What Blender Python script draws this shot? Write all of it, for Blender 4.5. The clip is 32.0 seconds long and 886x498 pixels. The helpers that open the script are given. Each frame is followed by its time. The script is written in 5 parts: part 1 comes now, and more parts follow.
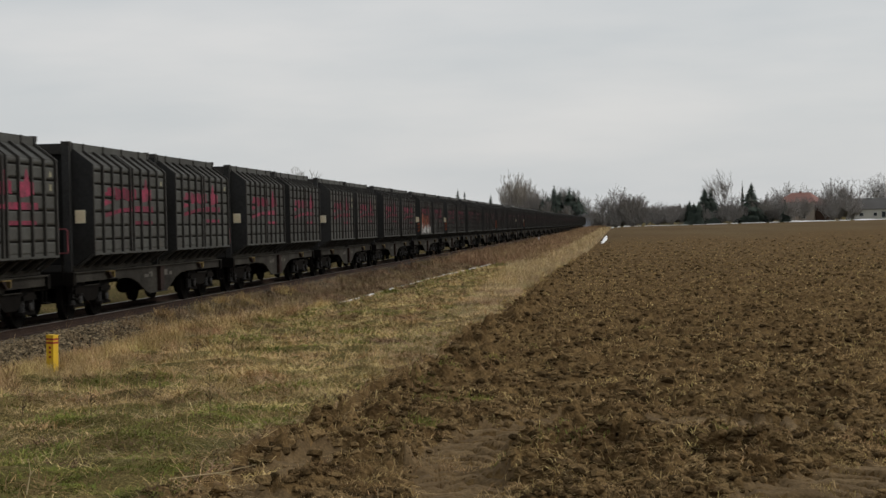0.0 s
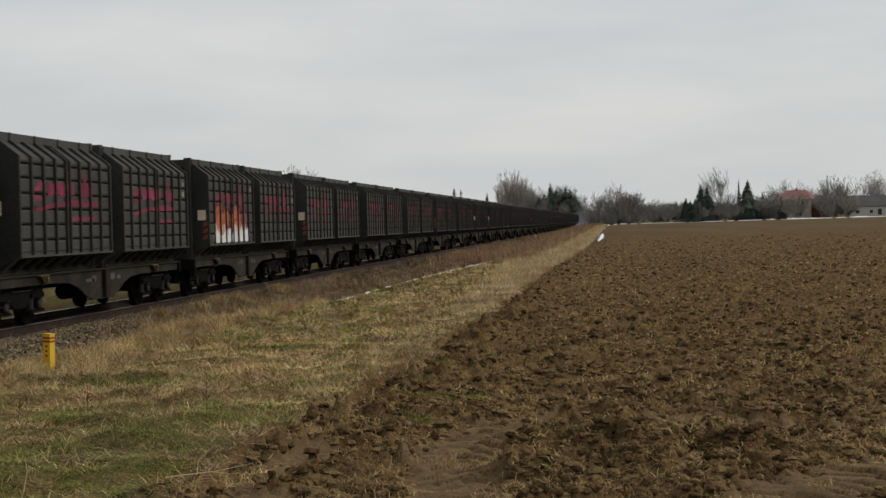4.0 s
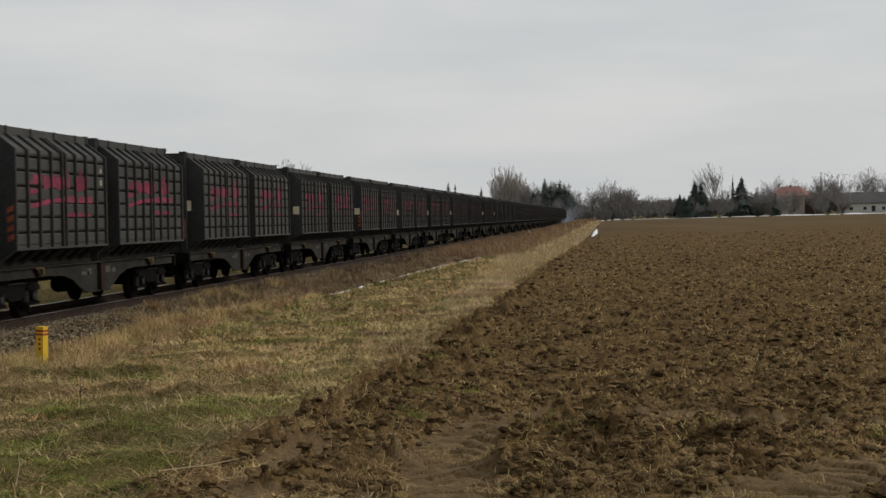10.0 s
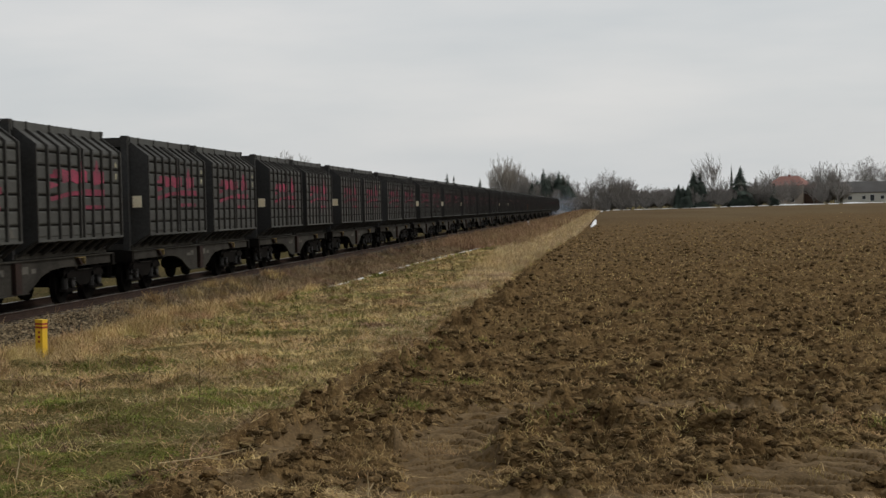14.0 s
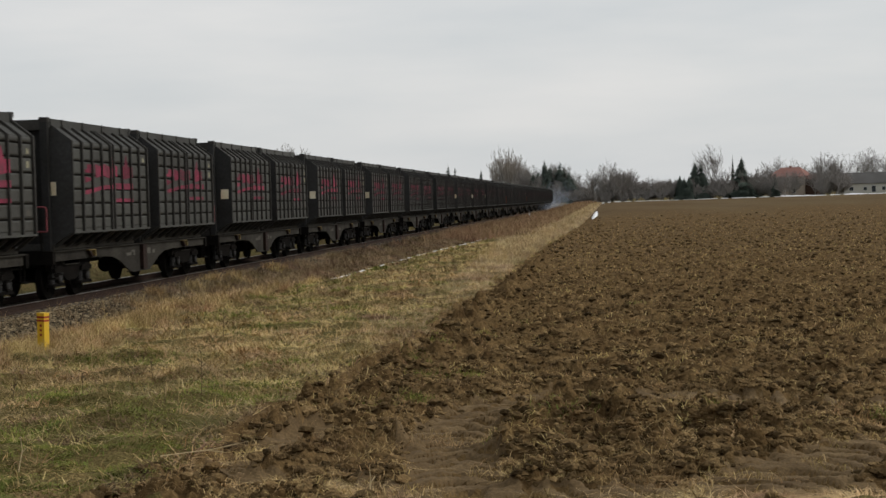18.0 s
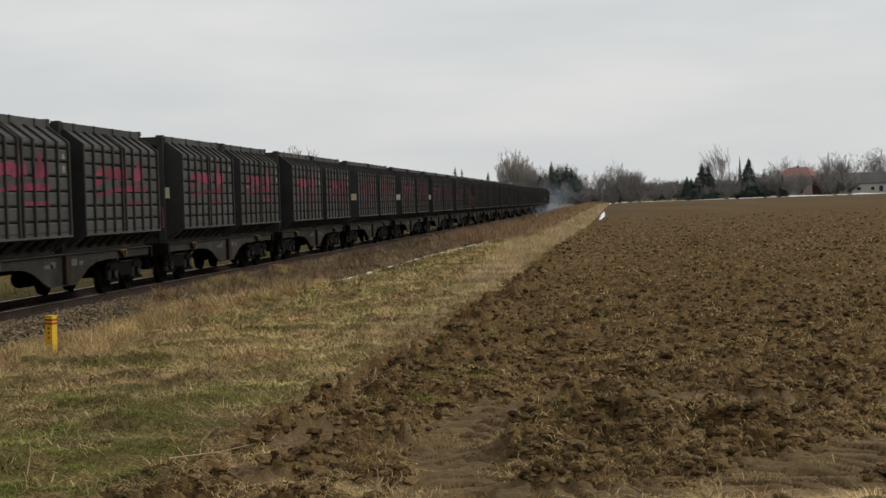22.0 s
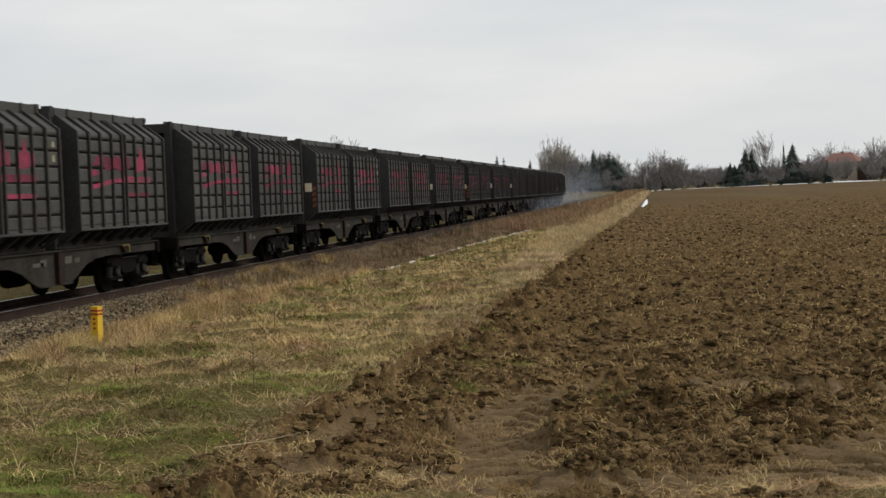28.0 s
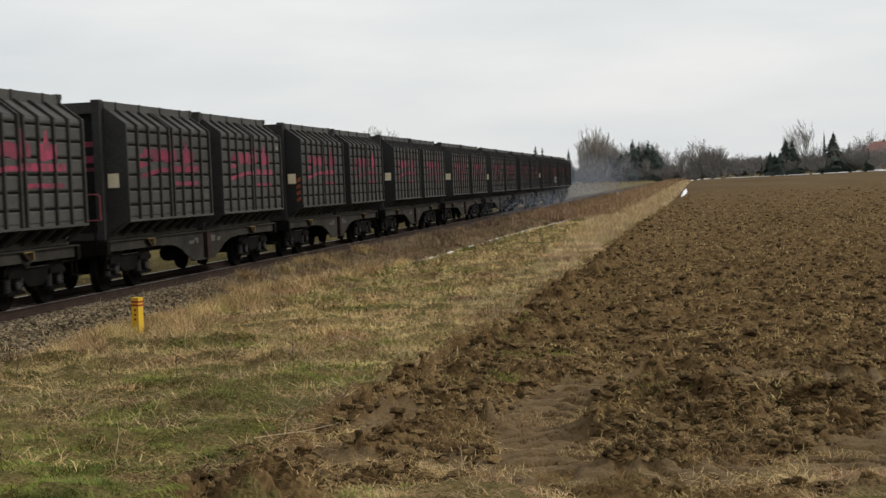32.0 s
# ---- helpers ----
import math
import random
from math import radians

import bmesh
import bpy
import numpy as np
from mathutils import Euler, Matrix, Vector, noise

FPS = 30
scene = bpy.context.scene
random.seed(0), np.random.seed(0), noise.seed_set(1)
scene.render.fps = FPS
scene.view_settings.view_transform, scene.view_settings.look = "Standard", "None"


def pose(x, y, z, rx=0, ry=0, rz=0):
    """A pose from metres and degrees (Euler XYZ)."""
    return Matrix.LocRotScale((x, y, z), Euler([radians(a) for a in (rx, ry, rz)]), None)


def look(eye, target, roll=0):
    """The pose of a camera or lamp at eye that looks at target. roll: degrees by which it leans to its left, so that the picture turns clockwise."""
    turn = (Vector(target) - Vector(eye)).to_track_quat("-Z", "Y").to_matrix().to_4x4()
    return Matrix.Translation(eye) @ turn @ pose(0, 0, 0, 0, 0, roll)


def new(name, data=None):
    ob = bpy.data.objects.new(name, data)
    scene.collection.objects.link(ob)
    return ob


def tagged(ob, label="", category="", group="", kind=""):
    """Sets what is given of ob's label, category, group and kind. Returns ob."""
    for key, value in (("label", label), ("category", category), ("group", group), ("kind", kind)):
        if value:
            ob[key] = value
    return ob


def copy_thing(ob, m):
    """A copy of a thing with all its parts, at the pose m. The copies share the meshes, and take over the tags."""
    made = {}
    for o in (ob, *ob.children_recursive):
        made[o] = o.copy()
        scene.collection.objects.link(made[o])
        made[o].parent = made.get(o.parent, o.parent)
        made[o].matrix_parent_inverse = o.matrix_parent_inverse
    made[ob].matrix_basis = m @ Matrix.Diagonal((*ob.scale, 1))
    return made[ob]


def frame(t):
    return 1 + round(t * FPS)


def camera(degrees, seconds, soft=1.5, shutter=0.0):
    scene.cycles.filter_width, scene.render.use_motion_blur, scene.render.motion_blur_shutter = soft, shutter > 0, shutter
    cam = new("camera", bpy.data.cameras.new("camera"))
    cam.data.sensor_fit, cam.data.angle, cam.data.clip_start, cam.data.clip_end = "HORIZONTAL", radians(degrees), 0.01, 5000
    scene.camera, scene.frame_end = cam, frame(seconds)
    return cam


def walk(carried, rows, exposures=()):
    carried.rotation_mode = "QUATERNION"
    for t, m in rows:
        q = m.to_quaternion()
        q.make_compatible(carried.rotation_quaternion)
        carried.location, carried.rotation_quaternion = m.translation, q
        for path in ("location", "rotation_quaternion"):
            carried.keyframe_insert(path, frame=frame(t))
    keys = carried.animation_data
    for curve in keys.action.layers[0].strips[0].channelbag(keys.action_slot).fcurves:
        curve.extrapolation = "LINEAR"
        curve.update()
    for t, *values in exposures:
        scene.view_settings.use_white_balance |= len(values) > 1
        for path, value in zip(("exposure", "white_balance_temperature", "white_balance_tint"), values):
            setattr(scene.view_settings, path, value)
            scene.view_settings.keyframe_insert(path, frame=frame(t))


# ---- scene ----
cam = camera(32.62, 32.0, soft=1.5, shutter=0.25)
EXPOSURES = [(0.0, 0.0), (13.0, -0.05), (14.0, 0.03), (19.0, 0.1), (25.0, 0.14), (29.0, 0.27), (32.0, 0.32)]
EYE = (0.0, 0.0, 2.03)
# seconds and the turn of the camera about x, y, z in degrees; it is held in the hand on one spot
TURNS = [
    (0, 89.134, 1.300, 6.684), (0.5, 89.106, 1.324, 6.686), (1, 89.077, 1.346, 6.677), (1.5, 89.063, 1.343, 6.655),
    (2, 89.049, 1.311, 6.644), (2.5, 89.066, 1.321, 6.622), (3, 89.078, 1.347, 6.600), (3.5, 89.071, 1.373, 6.577),
    (5.5, 88.970, 1.454, 6.489), (6, 88.937, 1.421, 6.461), (6.5, 88.916, 1.440, 6.444), (7, 88.910, 1.430, 6.424),
    (7.5, 88.894, 1.366, 6.397), (8, 88.882, 1.292, 6.371), (8.5, 88.878, 1.240, 6.346), (9, 88.873, 1.211, 6.339),
    (9.5, 88.864, 1.152, 6.325), (10, 88.852, 1.120, 6.324), (10.5, 88.842, 1.132, 6.316), (11, 88.811, 1.175, 6.311),
    (11.5, 88.762, 1.176, 6.295), (12, 88.721, 1.224, 6.288), (12.5, 88.685, 1.268, 6.291), (13, 88.634, 1.329, 6.281),
    (13.5, 88.574, 1.374, 6.279), (14, 88.517, 1.380, 6.281), (14.5, 88.465, 1.367, 6.284), (16.5, 88.306, 1.479, 6.300),
    (17, 88.270, 1.470, 6.300), (17.5, 88.239, 1.489, 6.308), (18, 88.223, 1.542, 6.326), (18.5, 88.216, 1.594, 6.343),
    (19, 88.208, 1.595, 6.359), (19.5, 88.207, 1.625, 6.382), (20, 88.217, 1.679, 6.406), (20.5, 88.229, 1.681, 6.441),
    (21, 88.250, 1.695, 6.491), (21.5, 88.259, 1.718, 6.529), (22, 88.282, 1.761, 6.592), (22.5, 88.289, 1.787, 6.660),
    (23, 88.293, 1.823, 6.725), (23.5, 88.289, 1.838, 6.812), (24, 88.278, 1.869, 6.914), (24.5, 88.261, 1.930, 7.020),
    (25, 88.238, 1.970, 7.129), (25.5, 88.214, 2.027, 7.249), (27.5, 87.977, 2.233, 7.942), (28, 87.911, 2.207, 8.183),
    (28.5, 87.850, 2.248, 8.456), (29, 87.784, 2.436, 8.907), (29.5, 87.796, 2.356, 8.731), (30, 87.762, 2.364, 8.942),
    (30.5, 87.718, 2.378, 9.146), (31, 87.688, 2.412, 9.330), (31.5, 87.649, 2.394, 9.472), (32, 87.606, 2.450, 9.638),
]
walk(cam, [(t, pose(*EYE, rx, ry, rz)) for t, rx, ry, rz in TURNS], exposures=EXPOSURES)


# ---------------------------------------------------------------- world and sun
world = bpy.data.worlds.new("overcast_sky")
scene.world = world
world.use_nodes = True
wn, wl = world.node_tree.nodes, world.node_tree.links
wn.clear()
SUN_EL, SUN_AZ = 38.0, 76.0     # height, and degrees from +y towards +x


def build_world():
    out = wn.new("ShaderNodeOutputWorld")
    bg = wn.new("ShaderNodeBackground")
    sky = wn.new("ShaderNodeTexSky")
    sky.sky_type, sky.sun_disc = "NISHITA", False
    sky.sun_elevation, sky.sun_rotation = radians(SUN_EL), radians(SUN_AZ)
    sky.dust_density, sky.air_density = 3.0, 1.0
    co = wn.new("ShaderNodeTexCoord")
    mp = wn.new("ShaderNodeMapping")
    mp.inputs["Scale"].default_value = (1.0, 1.0, 5.0)
    n1 = wn.new("ShaderNodeTexNoise")
    n1.inputs["Scale"].default_value, n1.inputs["Detail"].default_value = 3.6, 7.0
    ramp = wn.new("ShaderNodeValToRGB")
    ramp.color_ramp.elements[0].position, ramp.color_ramp.elements[0].color = 0.3, (5.75, 6.05, 6.22, 1)
    ramp.color_ramp.elements[1].position, ramp.color_ramp.elements[1].color = 0.68, (7.2, 7.17, 7.1, 1)
    mix = wn.new("ShaderNodeMix")
    mix.data_type = "RGBA"
    mix.inputs["Factor"].default_value = 0.9
    wl.new(co.outputs["Generated"], mp.inputs["Vector"])
    wl.new(mp.outputs["Vector"], n1.inputs["Vector"])
    wl.new(n1.outputs["Fac"], ramp.inputs["Fac"])
    wl.new(sky.outputs["Color"], mix.inputs[6])
    wl.new(ramp.outputs["Color"], mix.inputs[7])
    wl.new(mix.outputs[2], bg.inputs["Color"])
    bg.inputs["Strength"].default_value = 0.1
    wl.new(bg.outputs["Background"], out.inputs["Surface"])


build_world()
sun_data = bpy.data.lights.new("sun", "SUN")
sun_data.energy, sun_data.angle, sun_data.color = 1.5, radians(22), (1.0, 0.96, 0.9)
sun = new("sun", sun_data)
az, el = radians(SUN_AZ), radians(SUN_EL)
sun.matrix_world = look((40 * math.sin(az), 40 * math.cos(az), 40), (40 * math.sin(az) - math.sin(az) * math.cos(el),
                        40 * math.cos(az) - math.cos(az) * math.cos(el), 40 - math.sin(el)))


# ---------------------------------------------------------------- materials
def surface(name, base, rough=0.8, metal=0.0, stain=None, amount=0.5, size=1.0, grain=0.25, bump=0.3, island=0.0, spread=0.0,
            fine=14.0, depth=0.02, shine=0.3):
    """A worn surface: base colour, broad stains of a second colour, fine grain and relief; size: metres of the stains."""
    m = bpy.data.materials.new(name)
    m.use_nodes = True
    n, l = m.node_tree.nodes, m.node_tree.links
    p = n["Principled BSDF"]
    p.inputs["Roughness"].default_value, p.inputs["Metallic"].default_value = rough, metal
    p.inputs["Specular IOR Level"].default_value = shine
    co = n.new("ShaderNodeTexCoord")
    big, small = n.new("ShaderNodeTexNoise"), n.new("ShaderNodeTexNoise")
    big.inputs["Scale"].default_value, big.inputs["Detail"].default_value = 1.0 / size, 4.0
    small.inputs["Scale"].default_value, small.inputs["Detail"].default_value = fine / size, 3.0
    info = n.new("ShaderNodeObjectInfo")
    shift = n.new("ShaderNodeVectorMath")
    shift.operation = "MULTIPLY_ADD"
    l.new(info.outputs["Random"], shift.inputs[0])
    shift.inputs[1].default_value = (37.0, 17.0, 53.0)
    l.new(co.outputs["Object"], shift.inputs[2])
    l.new(shift.outputs[0], big.inputs["Vector"])
    l.new(shift.outputs[0], small.inputs["Vector"])
    ramp = n.new("ShaderNodeValToRGB")
    ramp.color_ramp.elements[0].position, ramp.color_ramp.elements[1].position = 0.5 - 0.2, 0.5 + 0.2
    dirt = stain or tuple(c * 0.6 for c in base)
    ramp.color_ramp.elements[0].color = (*base, 1)
    ramp.color_ramp.elements[1].color = (*[b + (d - b) * amount for b, d in zip(base, dirt)], 1)
    l.new(big.outputs["Fac"], ramp.inputs["Fac"])
    hsv = n.new("ShaderNodeHueSaturation")
    l.new(ramp.outputs["Color"], hsv.inputs["Color"])
    val = n.new("ShaderNodeMapRange")
    val.inputs["From Min"].default_value, val.inputs["From Max"].default_value = 0.25, 0.75
    val.inputs["To Min"].default_value, val.inputs["To Max"].default_value = 1 - grain, 1 + grain
    l.new(small.outputs["Fac"], val.inputs["Value"])
    last = val.outputs["Result"]
    if spread:
        r = n.new("ShaderNodeMapRange")
        r.inputs["To Min"].default_value, r.inputs["To Max"].default_value = 1 - spread, 1 + spread
        l.new(info.outputs["Random"], r.inputs["Value"])
        t = n.new("ShaderNodeMath")
        t.operation = "MULTIPLY"
        l.new(last, t.inputs[0]), l.new(r.outputs["Result"], t.inputs[1])
        last = t.outputs[0]
    if island:
        g = n.new("ShaderNodeNewGeometry")
        r = n.new("ShaderNodeMapRange")
        r.inputs["To Min"].default_value, r.inputs["To Max"].default_value = 1 - island, 1 + island
        l.new(g.outputs["Random Per Island"], r.inputs["Value"])
        t = n.new("ShaderNodeMath")
        t.operation = "MULTIPLY"
        l.new(last, t.inputs[0]), l.new(r.outputs["Result"], t.inputs[1])
        last = t.outputs[0]
    l.new(last, hsv.inputs["Value"])
    l.new(hsv.outputs["Color"], p.inputs["Base Color"])
    if bump:
        b = n.new("ShaderNodeBump")
        b.inputs["Strength"].default_value, b.inputs["Distance"].default_value = bump, depth
        l.new(small.outputs["Fac"], b.inputs["Height"])
        l.new(b.outputs["Normal"], p.inputs["Normal"])
    return m


def blades(name, colours, rough=0.85, patch=0.0):
    """For blades, twigs and needles in one mesh: each island takes a colour of the list by chance."""
    m = bpy.data.materials.new(name)
    m.use_nodes = True
    n, l = m.node_tree.nodes, m.node_tree.links
    p = n["Principled BSDF"]
    p.inputs["Roughness"].default_value = rough
    p.inputs["Specular IOR Level"].default_value = 0.05
    g = n.new("ShaderNodeNewGeometry")
    ramp = n.new("ShaderNodeValToRGB")
    e = ramp.color_ramp.elements
    while len(e) < len(colours):
        e.new(0.5)
    for i, c in enumerate(colours):
        e[i].position, e[i].color = i / max(1, len(colours) - 1), (*c, 1)
    l.new(g.outputs["Random Per Island"], ramp.inputs["Fac"])
    last = ramp.outputs["Color"]
    if patch:                   # tufts differ from place to place
        co, no, hsv = n.new("ShaderNodeTexCoord"), n.new("ShaderNodeTexNoise"), n.new("ShaderNodeHueSaturation")
        no.inputs["Scale"].default_value, no.inputs["Detail"].default_value = 1 / patch, 3.0
        for key, lo, hi in (("Value", 0.45, 1.6), ("Hue", 0.465, 0.53)):
            r = n.new("ShaderNodeMapRange")
            r.inputs["From Min"].default_value, r.inputs["From Max"].default_value = 0.3, 0.7
            r.inputs["To Min"].default_value, r.inputs["To Max"].default_value = lo, hi
            l.new(no.outputs["Color" if key == "Hue" else "Fac"], r.inputs["Value"])
            l.new(r.outputs["Result"], hsv.inputs[key])
        l.new(co.outputs["Object"], no.inputs["Vector"])
        l.new(last, hsv.inputs["Color"])
        last = hsv.outputs["Color"]
    l.new(last, p.inputs["Base Color"])
    return m


M_STEEL = surface("painted_container_steel", (0.051, 0.052, 0.046), 0.6, 0.1, (0.03, 0.028, 0.024), 0.85, 1.1, 0.3, 0.15, island=0.22, spread=0.2, shine=0.25)
# End plates and posts darker than the sides: their shaded facing is coloured in.
M_WING = surface("shaded_end_plate", (0.036, 0.036, 0.036), 0.65, 0.1, (0.022, 0.021, 0.019), 0.8, 0.9, 0.25, 0.1, spread=0.3, shine=0.2)
M_RIB = surface("container_rib_steel", (0.044, 0.042, 0.038), 0.7, 0.1, (0.03, 0.027, 0.024), 0.8, 0.9, 0.25, 0.15, spread=0.12, shine=0.15)
# End walls: the shade of the narrow gap is darkened into the colour.
M_ENDWALL = surface("gap_shaded_end_wall", (0.018, 0.0175, 0.017), 0.8, 0.0, (0.011, 0.0105, 0.01), 0.8, 0.8, 0.3, 0.1, spread=0.3, shine=0.1)
M_FRAME = surface("dusty_wagon_frame", (0.044, 0.041, 0.034), 0.9, 0.0, (0.015, 0.013, 0.011), 0.9, 0.9, 0.4, 0.2, spread=0.15, shine=0.1)
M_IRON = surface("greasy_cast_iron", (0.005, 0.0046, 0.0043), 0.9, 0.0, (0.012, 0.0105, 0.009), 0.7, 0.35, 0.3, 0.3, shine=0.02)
M_SPRING = surface("bare_spring_steel", (0.026, 0.025, 0.024), 0.8, 0.1, None, 0.5, 0.3)
M_RUST = surface("rusty_steel", (0.07, 0.042, 0.03), 0.8, 0.2, (0.06, 0.035, 0.025), 0.8, 0.3, 0.3, 0.3)
M_DARKRUST = surface("dark_rust", (0.032, 0.019, 0.015), 0.85, 0.0, (0.015, 0.011, 0.01), 0.8, 0.3, 0.3, 0.3, shine=0.1)
# Grime on running gear; on container seams and lower walls it paints in shade.
M_GRIME_SHADE = surface("black_grime_and_shade", (0.006, 0.0055, 0.005), 0.9, 0.0, (0.012, 0.0105, 0.009), 0.8, 0.5, 0.3, 0.2, shine=0.02)
M_RAIL = surface("brown_rusty_rail", (0.042, 0.026, 0.019), 0.85, 0.0, (0.024, 0.016, 0.013), 0.8, 0.4, 0.3, 0.3, shine=0.1)
M_TREAD = surface("polished_rail_steel", (0.32, 0.3, 0.28), 0.35, 0.8, (0.2, 0.15, 0.12), 0.5, 0.4)
M_PINK = surface("pink_spray_paint", (0.25, 0.036, 0.07), 0.7, 0.0, (0.075, 0.034, 0.04), 0.95, 0.3, 0.45, 0.0, spread=0.3, shine=0.1)
M_PLATE = surface("cream_paper_plate", (0.72, 0.66, 0.5), 0.7, 0.0, (0.6, 0.42, 0.2), 0.5, 0.6, 0.1, 0.0, spread=0.12)
M_OLDCHALK = surface("old_chalk", (0.34, 0.32, 0.22), 0.8, 0.0, (0.16, 0.15, 0.1), 0.8, 0.12, 0.3, 0.0, shine=0.1)
M_WHITE = surface("white_paint", (0.7, 0.7, 0.68), 0.7, 0.0, (0.4, 0.4, 0.38), 0.5, 0.5, 0.15, 0.0)
M_RED = surface("faded_red_paint", (0.2, 0.045, 0.055), 0.7, 0.0, (0.09, 0.03, 0.03), 0.6, 0.3)
M_ORANGE = surface("orange_spray_paint", (0.5, 0.14, 0.05), 0.6, 0.0, (0.14, 0.04, 0.03), 0.8, 0.35, 0.2, 0.0)
M_YELLOW = surface("yellow_marker_plastic", (0.72, 0.45, 0.02), 0.5, 0.0, (0.55, 0.36, 0.05), 0.6, 0.3, 0.12, 0.05)
M_OCHRE = surface("dirty_yellow_paint", (0.24, 0.175, 0.07), 0.8, 0.0, (0.04, 0.03, 0.018), 0.8, 0.15, shine=0.1)
M_DARKTXT = surface("dark_red_print", (0.3, 0.04, 0.02), 0.6, 0, None, 0.3, 0.2, 0.1, 0.0)
M_WOOD = surface("weathered_sleeper", (0.12, 0.1, 0.08), 0.9, 0.0, (0.06, 0.05, 0.04), 0.7, 0.5, 0.3, 0.4)
M_BALLAST = surface("pale_crushed_stone", (0.23, 0.183, 0.116), 0.95, 0.0, (0.09, 0.066, 0.04), 0.8, 0.5, 0.4, 0.6, island=0.9, shine=0.05)
M_BED = surface("dirty_ballast_bed", (0.07, 0.056, 0.038), 1.0, 0.0, (0.035, 0.028, 0.02), 0.9, 0.3, 0.6, 0.8, fine=8, depth=0.03, shine=0.03)
M_WORN = surface("trodden_soil", (0.152, 0.104, 0.053), 1.0, 0.0, (0.085, 0.056, 0.028), 0.9, 0.4, 0.35, 0.6, fine=14, depth=0.012, shine=0.12)
M_STENCIL = surface("faded_stencil_paint", (0.1, 0.094, 0.08), 0.8, 0.0, (0.06, 0.056, 0.05), 0.8, 0.2, shine=0.1)
# Ballast between the rails: oil stains, plus shade below the train darkened in.
M_OILY_SHADE = surface("oily_shaded_ballast", (0.016, 0.014, 0.012), 0.95, 0.0, (0.035, 0.028, 0.022), 0.6, 0.7, 0.35, 0.6, shine=0.1)
M_SOIL = surface("damp_ploughed_soil", (0.06, 0.036, 0.0155), 1.0, 0.0, (0.163, 0.107, 0.048), 0.95, 0.45, 0.5, 0.9, fine=9, depth=0.04, shine=0.03)


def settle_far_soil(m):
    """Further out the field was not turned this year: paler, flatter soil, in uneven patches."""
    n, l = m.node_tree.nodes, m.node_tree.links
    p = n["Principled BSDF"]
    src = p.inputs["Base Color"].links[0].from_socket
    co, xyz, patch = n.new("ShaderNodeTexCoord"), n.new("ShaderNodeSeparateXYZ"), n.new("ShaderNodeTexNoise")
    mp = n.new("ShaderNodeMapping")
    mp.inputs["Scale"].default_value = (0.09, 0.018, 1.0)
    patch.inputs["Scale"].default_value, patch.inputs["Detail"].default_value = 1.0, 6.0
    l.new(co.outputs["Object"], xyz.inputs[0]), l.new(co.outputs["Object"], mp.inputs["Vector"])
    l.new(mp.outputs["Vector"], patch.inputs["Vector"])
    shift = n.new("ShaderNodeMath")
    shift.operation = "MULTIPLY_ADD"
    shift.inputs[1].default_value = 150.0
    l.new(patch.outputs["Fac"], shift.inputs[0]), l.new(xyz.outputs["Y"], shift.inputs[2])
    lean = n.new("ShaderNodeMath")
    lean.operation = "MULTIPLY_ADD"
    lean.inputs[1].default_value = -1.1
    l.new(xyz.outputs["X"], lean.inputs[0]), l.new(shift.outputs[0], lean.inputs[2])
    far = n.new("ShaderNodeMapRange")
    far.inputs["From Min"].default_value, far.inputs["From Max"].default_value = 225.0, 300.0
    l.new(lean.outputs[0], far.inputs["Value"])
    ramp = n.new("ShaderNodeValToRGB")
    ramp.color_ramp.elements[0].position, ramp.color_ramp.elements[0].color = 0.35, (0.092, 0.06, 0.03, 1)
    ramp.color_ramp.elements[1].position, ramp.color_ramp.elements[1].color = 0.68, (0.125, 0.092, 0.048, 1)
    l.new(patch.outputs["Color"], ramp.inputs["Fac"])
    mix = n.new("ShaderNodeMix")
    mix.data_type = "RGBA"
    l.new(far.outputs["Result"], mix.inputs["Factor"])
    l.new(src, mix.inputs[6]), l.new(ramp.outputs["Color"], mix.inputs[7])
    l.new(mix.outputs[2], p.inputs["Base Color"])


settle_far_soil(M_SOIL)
M_TURF = surface("matted_turf", (0.16, 0.116, 0.05), 1.0, 0.0, (0.085, 0.08, 0.027), 0.9, 0.5, 0.5, 1.0, fine=12, depth=0.06, shine=0.03)
M_BANK = surface("dead_weed_litter", (0.13, 0.092, 0.054), 1.0, 0.0, (0.075, 0.052, 0.03), 0.9, 0.7, 0.5, 1.0, fine=12, depth=0.06, shine=0.03)
M_CLOD = surface("clod_of_soil", (0.075, 0.047, 0.021), 1.0, 0.0, (0.175, 0.12, 0.058), 0.8, 0.4, 0.45, 1.0, island=0.65, fine=12, depth=0.03, shine=0.03)
M_SNOW = surface("old_snow", (0.82, 0.84, 0.86), 0.7, 0.0, (0.6, 0.6, 0.58), 0.6, 0.8, 0.06, 0.3)
M_STRAW = blades("dry_grass", [(0.46, 0.33, 0.148), (0.36, 0.25, 0.108), (0.56, 0.42, 0.215), (0.27, 0.185, 0.082), (0.42, 0.32, 0.128)], patch=1.1)
M_GREEN = blades("green_grass", [(0.135, 0.165, 0.034), (0.215, 0.225, 0.055), (0.105, 0.132, 0.028)], patch=0.7)
M_WEED = blades("dead_weeds", [(0.18, 0.125, 0.072), (0.265, 0.187, 0.108), (0.12, 0.083, 0.05), (0.34, 0.245, 0.138)], patch=1.6)
# Pale straw and red-brown weeds lightened a little in place of distance haze.
M_PALE = blades("pale_straw", [(0.54, 0.42, 0.245), (0.42, 0.31, 0.17), (0.6, 0.48, 0.3), (0.37, 0.265, 0.145)], patch=2.0)
M_REDWEED = blades("red_brown_weeds", [(0.23, 0.14, 0.078), (0.31, 0.205, 0.115), (0.17, 0.102, 0.06), (0.38, 0.275, 0.16)], patch=3.0)
